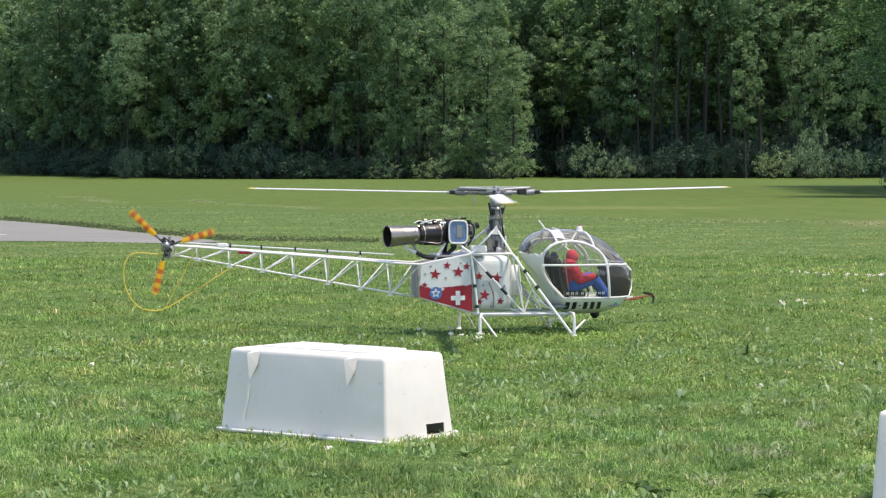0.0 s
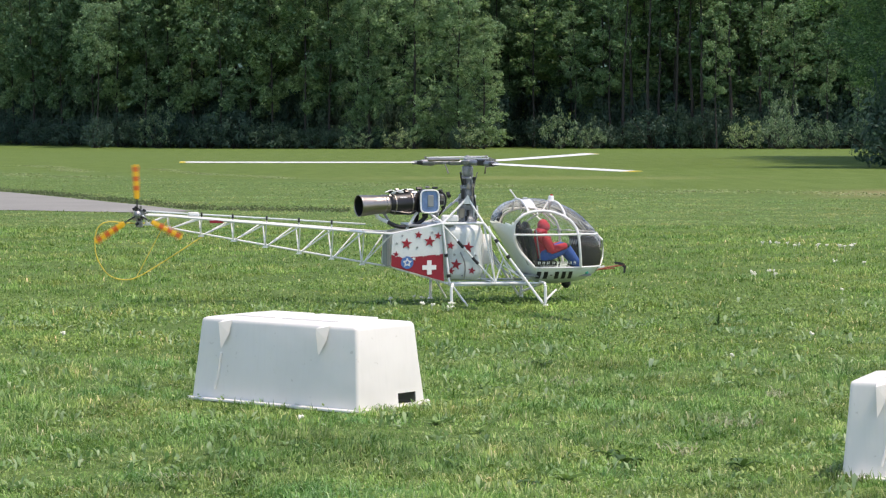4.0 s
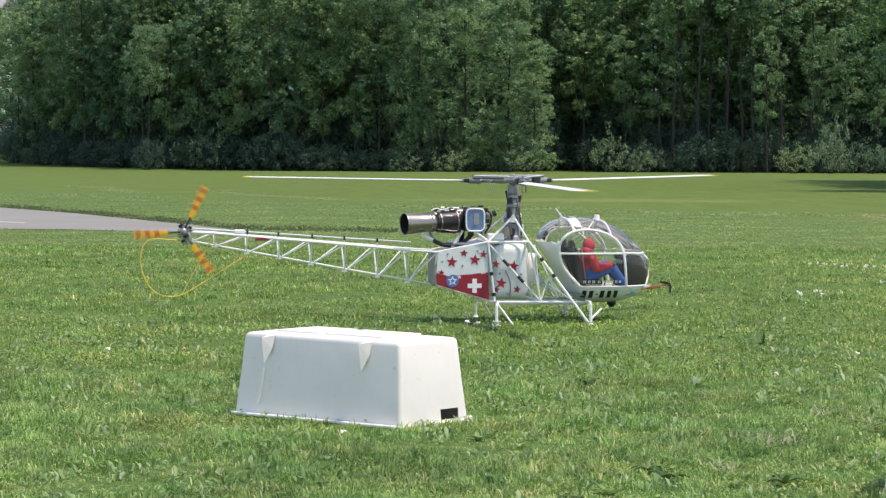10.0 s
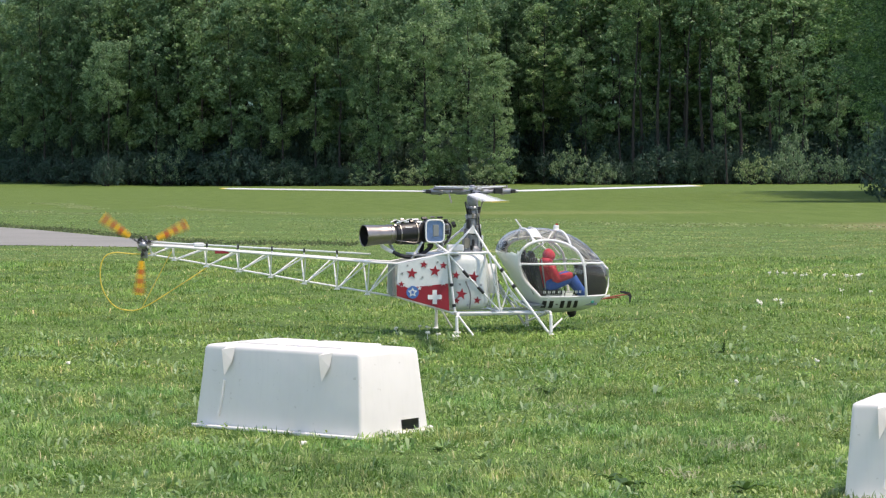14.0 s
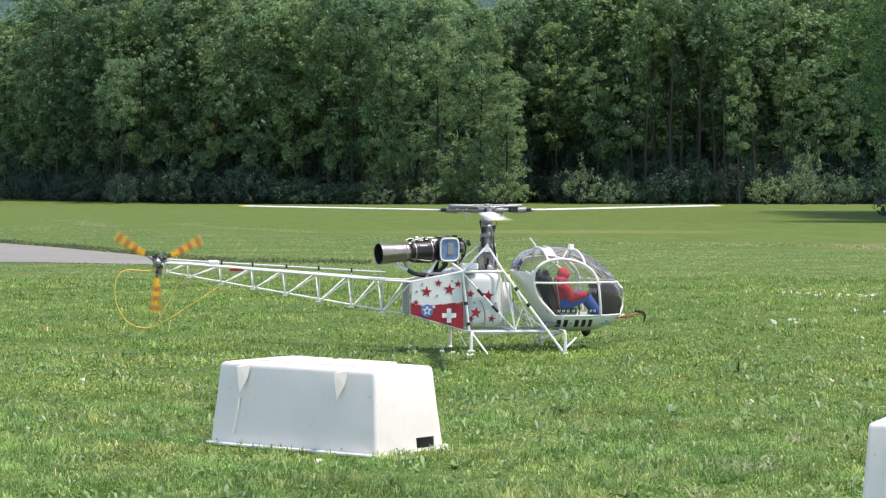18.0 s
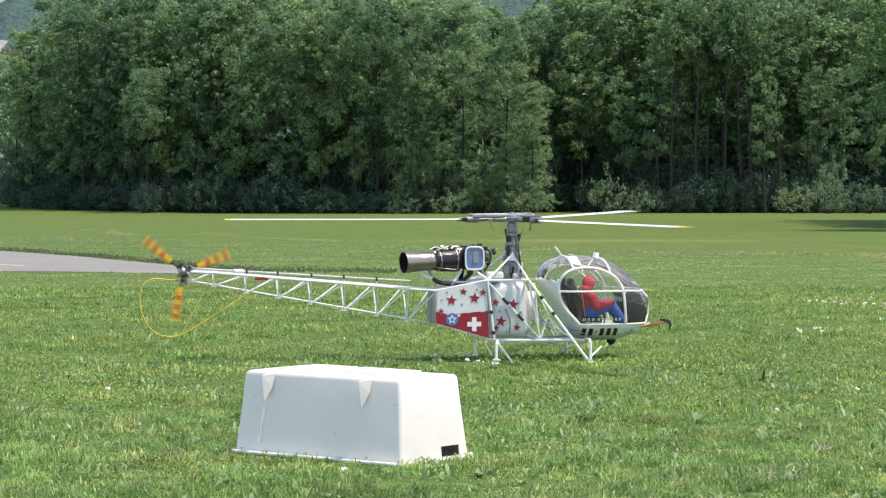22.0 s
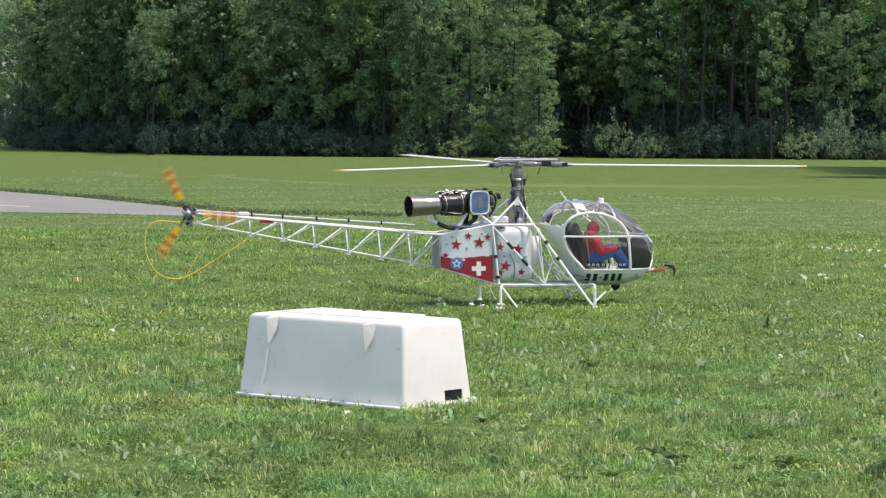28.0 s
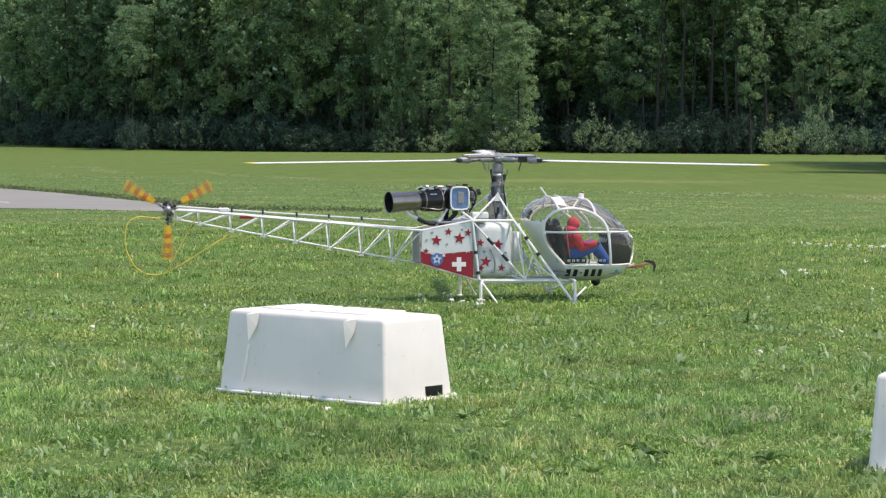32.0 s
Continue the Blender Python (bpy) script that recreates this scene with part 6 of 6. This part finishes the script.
# ---------------------------------------------------------------- plants in the lawn
def build_weeds():
    spots = ((0.93, 12.1, 1.3), (0.46, 12.34, 1.2), (1.39, 14.27, 0.8), (0.60, 9.35, 1.1), (0.80, 9.49, 1.2), (1.09, 10.34, 1.3), (-1.37, 11.44, 0.9), (-0.39, 10.0, 0.8), (0.05, 10.2, 1.0), (0.42, 8.77, 1.3), (1.6, 12.9, 1.0), (-1.2, 9.4, 1.0), (-0.7, 8.6, 1.1), (0.1, 9.1, 0.9), (1.2, 11.4, 1.0), (1.75, 11.9, 0.9))
    rng = random.Random(9)
    more = random.Random(17)
    spots = list(spots)
    while len(spots) < 60:
        y = more.uniform(8.4, 15.0)
        x = more.uniform(-0.165, 0.165) * y if len(spots) % 3 else more.uniform(0.03, 0.165) * y
        if all(math.hypot(x - cx, y - cy) > 0.55 for cx, cy, _ in TUBS):
            spots.append((x, y, more.uniform(0.40, 0.75)))
    for n, (x, y, s) in enumerate(spots):
        w = tagged(new("weed"), "broad-leaved green weed in the lawn", "weed", "weeds in the lawn")
        w.matrix_world = pose(x, y, 0, 0, 0, rng.uniform(0, 360))
        for k in range(rng.randint(10, 16)):
            a = k * 2.4 + rng.uniform(-0.3, 0.3)
            ln, up = s * rng.uniform(0.022, 0.052), rng.uniform(0.35, 1.4)
            bm = bmesh.new()
            rows = []
            for j in range(5):
                u = j / 4
                r, z = ln * u * math.cos(up * (1 - 0.5 * u)), ln * u * math.sin(up * (1 - 0.5 * u)) + 0.004
                wd = 0.0075 * s * math.sin(math.pi * (0.12 + 0.85 * u))
                d, q = Vector((math.cos(a), math.sin(a), 0)), Vector((-math.sin(a), math.cos(a), 0))
                rows.append([bm.verts.new(d * r + q * wd + Vector((0, 0, z))), bm.verts.new(d * r + Vector((0, 0, z - 0.004 * s))), bm.verts.new(d * r - q * wd + Vector((0, 0, z)))])
            for a0, b0 in zip(rows, rows[1:]):
                bm.faces.new((a0[0], a0[1], b0[1], b0[0]))
                bm.faces.new((a0[1], a0[2], b0[2], b0[1]))
            part("leaf", bm, WEED_PALE if n % 3 else WEED, w)


build_weeds()


def build_hay():
    """Broken rows of pale cut grass left on the far meadow."""
    rng = np.random.default_rng(31)
    rows = []
    for x0, y0, x1, y1, n, wide in ((-5.6, 64.5, -2.3, 51.0, 2600, 0.11), (-9.5, 74.0, -6.5, 60.5, 1500, 0.15), (-8.0, 58.0, -5.2, 52.0, 600, 0.22), (2.2, 41.5, 6.5, 36.5, 900, 0.35), (-1.2, 47.0, 2.2, 41.5, 500, 0.4)):
        u = rng.random(3 * n)
        u = u[rng.random(3 * n) < np.clip(0.25 + np.sin(u * 23 + x0) * np.sin(u * 9 + 1) + 0.3, 0.03, 1)]
        x = x0 + (x1 - x0) * u + rng.normal(size=len(u)) * wide
        y = y0 + (y1 - y0) * u + rng.normal(size=len(u)) * wide * 2 + 0.8 * np.sin(u * 7 + y0)
        rows.append(np.stack([x, y], 1))
    xy = np.concatenate(rows)
    k = len(xy)
    t, h, w = rng.random(k) * 2 * np.pi, 0.005 + 0.010 * rng.random(k) ** 2, 0.006 + 0.014 * rng.random(k)
    base = np.stack([xy[:, 0], xy[:, 1], -0.0198 * (xy[:, 1] - 21)], 1)
    side = np.stack([np.cos(t) * w, np.sin(t) * w, 0 * t], 1)
    tip = base + np.stack([np.sin(t) * 0.02, np.cos(t) * 0.02, h], 1)
    co = np.stack([base - side, base + side, tip + side * 0.5, tip - side * 0.6], 1).reshape(-1, 3)
    i = np.arange(k)[:, None] * 4
    me = triangles_mesh("cut_grass", co, np.concatenate([i + [0, 1, 2], i + [0, 2, 3]], 1).reshape(-1, 3))
    me.materials.append(HAY)
    tagged(new("cut_grass", me), "broken rows of pale cut grass on the meadow", "hay", kind="stuff")


HAY = leafy("cut_grass", ((0.0, (0.27, 0.36, 0.13)), (0.6, (0.36, 0.42, 0.18)), (1.0, (0.46, 0.49, 0.25))), 0.4)
build_hay()


def build_lone_leaves():
    """A dark upright dock stalk, and pale curled leaves lying on the lawn."""
    stalk = tagged(new("dock_stalk"), "dark green upright dock stalk in the lawn", "weed", "weeds in the lawn")
    stalk.matrix_world = pose(1.39, 14.2, 0, 0, 0, 20)
    part("stem", tube((0, 0, 0), (0.003, 0, 0.055), 0.0025, 6), DOCK, stalk)
    for k in range(9):
        a, z = k * 2.2, 0.008 + 0.005 * k
        bm = bmesh.new()
        d, q = Vector((math.cos(a), math.sin(a), 0)), Vector((-math.sin(a), math.cos(a), 0))
        v = [bm.verts.new(c) for c in (Vector((0, 0, z)), d * 0.006 + q * 0.005 + Vector((0, 0, z + 0.010)), d * 0.007 + Vector((0, 0, z + 0.022)), d * 0.006 - q * 0.005 + Vector((0, 0, z + 0.010)))]
        bm.faces.new((v[0], v[1], v[2]))
        bm.faces.new((v[0], v[2], v[3]))
        part("leaf", bm, DOCK, stalk)
    for x, y, s, turn, up in ((0.91, 12.05, 0.75, 60, 0.9), (1.27, 12.47, 0.45, 30, 0.5), (0.60, 12.46, 0.6, 200, 0.6), (1.62, 15.5, 0.6, 70, 0.7), (0.74, 16.3, 0.9, 10, 0.5)):
        bm = bmesh.new()
        rows = []
        for j in range(7):
            u = j / 6
            wd = 0.016 * s * math.sin(math.pi * (0.1 + 0.85 * u))
            c = Vector((0.050 * s * u * math.cos(up), 0, 0.012 + 0.058 * s * math.sin(up) * math.sin(u * 2.0)))
            rows.append([bm.verts.new(c + Vector((0, wd, 0.006 * s))), bm.verts.new(c), bm.verts.new(c + Vector((0, -wd, 0.006 * s)))])
        for a, b in zip(rows, rows[1:]):
            bm.faces.new((a[0], a[1], b[1], b[0]))
            bm.faces.new((a[1], a[2], b[2], b[1]))
        leaf = tagged(part("fallen_leaf", bm, PALE_LEAF, smooth=True), "pale curled leaf standing in the lawn", "leaf", "pale leaves in the lawn")
        leaf.matrix_world = pose(x, y, 0, 0, 0, turn)


def build_docks():
    """Dark dock plants with broad upright leaves, and tufts of dry pale grass."""
    rng = random.Random(23)
    for x, y, size, leaves in ((0.611, 9.135, 1.0, 6), (0.568, 9.30, 0.8, 5), (0.478, 12.187, 0.8, 6), (0.52, 12.24, 0.6, 4), (-0.05, 10.35, 0.6, 5), (0.96, 9.05, 0.9, 5), (-1.42, 8.72, 0.9, 5), (0.30, 8.62, 0.8, 5), (-0.42, 8.95, 0.6, 4)):
        dock = tagged(new("dock_plant"), "dark green broad-leaved dock plant in the lawn", "weed", "weeds in the lawn")
        dock.matrix_world = pose(x, y, 0, 0, 0, rng.uniform(0, 360))
        for k in range(leaves):
            a, ln, up = k * 2.4 + rng.uniform(-0.4, 0.4), size * rng.uniform(0.045, 0.075), rng.uniform(0.5, 1.3)
            d, q = Vector((math.cos(a), math.sin(a), 0)), Vector((-math.sin(a), math.cos(a), 0))
            bm = bmesh.new()
            rows = []
            for j in range(7):
                u = j / 6
                bend = up * (1 - 0.75 * u * u)
                c = d * (ln * u * math.cos(bend)) + Vector((0, 0, 0.004 + ln * u * math.sin(bend)))
                wd = 0.017 * size * math.sin(math.pi * (0.08 + 0.88 * u)) * (1 + 0.18 * math.sin(9 * u + k))
                rows.append([bm.verts.new(c + q * wd + Vector((0, 0, 0.005 * size))), bm.verts.new(c), bm.verts.new(c - q * wd + Vector((0, 0, 0.005 * size)))])
            for r0, r1 in zip(rows, rows[1:]):
                bm.faces.new((r0[0], r0[1], r1[1], r1[0]))
                bm.faces.new((r0[1], r0[2], r1[2], r1[1]))
            part("leaf", bm, DOCK_LEAF, dock, smooth=True)
    bm = bmesh.new()
    for x, y, spread, n in ((1.043, 10.152, 0.10, 90), (0.798, 9.376, 0.06, 36), (0.416, 12.233, 0.05, 30), (-0.70, 8.75, 0.07, 40), (1.30, 11.0, 0.06, 36), (0.55, 11.5, 0.10, 50)):
        for _ in range(n):
            a, r, ln = rng.uniform(0, math.tau), spread * math.sqrt(rng.random()), rng.uniform(0.025, 0.06)
            p = Vector((x + r * math.cos(a), y + 1.6 * r * math.sin(a), 0.012))
            a, up = rng.uniform(0, math.tau), rng.uniform(0.1, 0.9)
            d, q = Vector((math.cos(a), math.sin(a), 0)), Vector((-math.sin(a), math.cos(a), 0)) * rng.uniform(0.0012, 0.0028)
            m, t = p + d * ln * 0.5 * math.cos(up) + Vector((0, 0, ln * 0.5 * math.sin(up) + 0.004)), p + d * ln * math.cos(up * 0.6) + Vector((0, 0, ln * 0.7 * math.sin(up)))
            v = [bm.verts.new(c) for c in (p - q, p + q, m + q, m - q, t)]
            bm.faces.new((v[0], v[1], v[2], v[3]))
            bm.faces.new((v[3], v[2], v[4]))
    tagged(part("dry_tufts", bm, DRY), "tufts of dry pale grass in the lawn", "grass", kind="stuff")


DOCK_LEAF = leafy("dock_plant_leaf", ((0.0, (0.045, 0.10, 0.025)), (0.6, (0.07, 0.15, 0.04)), (1.0, (0.11, 0.20, 0.06))), 0.3)
DRY = leafy("dry_blade", ((0.0, (0.33, 0.34, 0.18)), (0.6, (0.46, 0.46, 0.28)), (1.0, (0.56, 0.55, 0.37))), 0.3)
build_docks()
DOCK = leafy("dock_leaf", ((0.0, (0.02, 0.05, 0.015)), (1.0, (0.04, 0.085, 0.025))), 0.2)
PALE_LEAF = leafy("pale_leaf", ((0.0, (0.42, 0.52, 0.30)), (1.0, (0.55, 0.62, 0.42))), 0.25)
build_lone_leaves()


def build_flowers():
    rng = random.Random(3)
    spots = [(2.43, 21.0, 2), (2.50, 20.8, 4), (2.73, 20.6, 2), (2.82, 20.6, 4), (2.92, 20.6, 3), (1.95, 17.5, 2), (2.05, 17.6, 3), (1.68, 13.2, 1), (1.28, 12.5, 1), (-1.57, 13.6, 1), (-0.36, 10.0, 1), (-0.04, 15.7, 3), (0.09, 15.1, 3), (0.14, 15.0, 2), (2.3, 16.3, 1), (2.6, 18.6, 2)]
    bm = bmesh.new()
    for x, y, n in spots:
        for k in range(n):
            px, py = x + rng.gauss(0, 0.05), y + rng.gauss(0, 0.12)
            h = rng.uniform(0.022, 0.036)
            for q in range(5):
                bmesh.ops.create_icosphere(bm, subdivisions=1, radius=rng.uniform(0.0045, 0.0070), matrix=Matrix.Translation((px + rng.gauss(0, 0.0065), py + rng.gauss(0, 0.0065), fall(py) + h + rng.gauss(0, 0.003))))
            tube((px, py, fall(py)), (px, py, fall(py) + h), 0.0012, 4, bm)
    tagged(part("clover_flowers", bm, PETAL), "scattered small white clover flowers in the grass", "flowers", kind="stuff")


PETAL = mat("petal", (0.80, 0.79, 0.66), (0.70, 0.68, 0.54), 60, rough=0.8)
build_flowers()


# ---------------------------------------------------------------- what moves
MAIN_ANGLES = [(0, 32), (1, 27), (2, 21), (5, 22), (6, 83), (7, 35), (8, 49), (9, 56), (10, 43), (11, 114), (12, 34), (13, 103), (14, 34), (17, 49), (18, 32), (19, 88), (20, 38), (21, 65), (22, 63), (23, 30), (24, 65), (27, 71), (28, 114), (29, 116), (30, 3), (31, 37), (32, 93)]
TAIL_ANGLES = [(0, 16), (1, 113), (2, 89), (5, 94), (6, 95), (7, 28), (8, 85), (9, 114), (10, 64), (11, 116), (12, 37), (13, 64), (14, 25), (17, 86), (18, 27), (19, 5), (20, 58), (21, 25), (22, 20), (23, 18), (24, 25), (27, 50), (28, 116), (29, 12), (30, 38), (31, 44), (32, 30)]


def spin(angles, rate, steps):
    """Angles at even steps of a second: through those given (to a third of a turn, for three alike blades) at about the rate in degrees a second, from its first value to its last."""
    out, total = [], angles[0][1]
    for (t0, a0), (t1, a1) in zip(angles, angles[1:]):
        want = (rate[0] + (rate[1] - rate[0]) * min(1.0, t0 / 18.0)) * (t1 - t0)
        step = (a1 - a0) + 120 * round((want - (a1 - a0)) / 120)
        n = round((t1 - t0) * steps)
        out += [(t0 + k / steps, total + step * k / n) for k in range(n)]
        total += step
    return out + [(angles[-1][0], total)]


def motions():
    walk(main_rotor, [(t, pose(-0.088, 0, 0.722, 0.35, 0, 0) @ pose(0, 0, 0, 0, 0, a - 10)) for t, a in spin(MAIN_ANGLES, (-380.0, -560.0), 30)])
    walk(tail_rotor, [(t, pose(-1.79, -0.088, 0.473, 0, -a, 0)) for t, a in spin(TAIL_ANGLES, (1150.0, 2600.0), 30)])


motions()
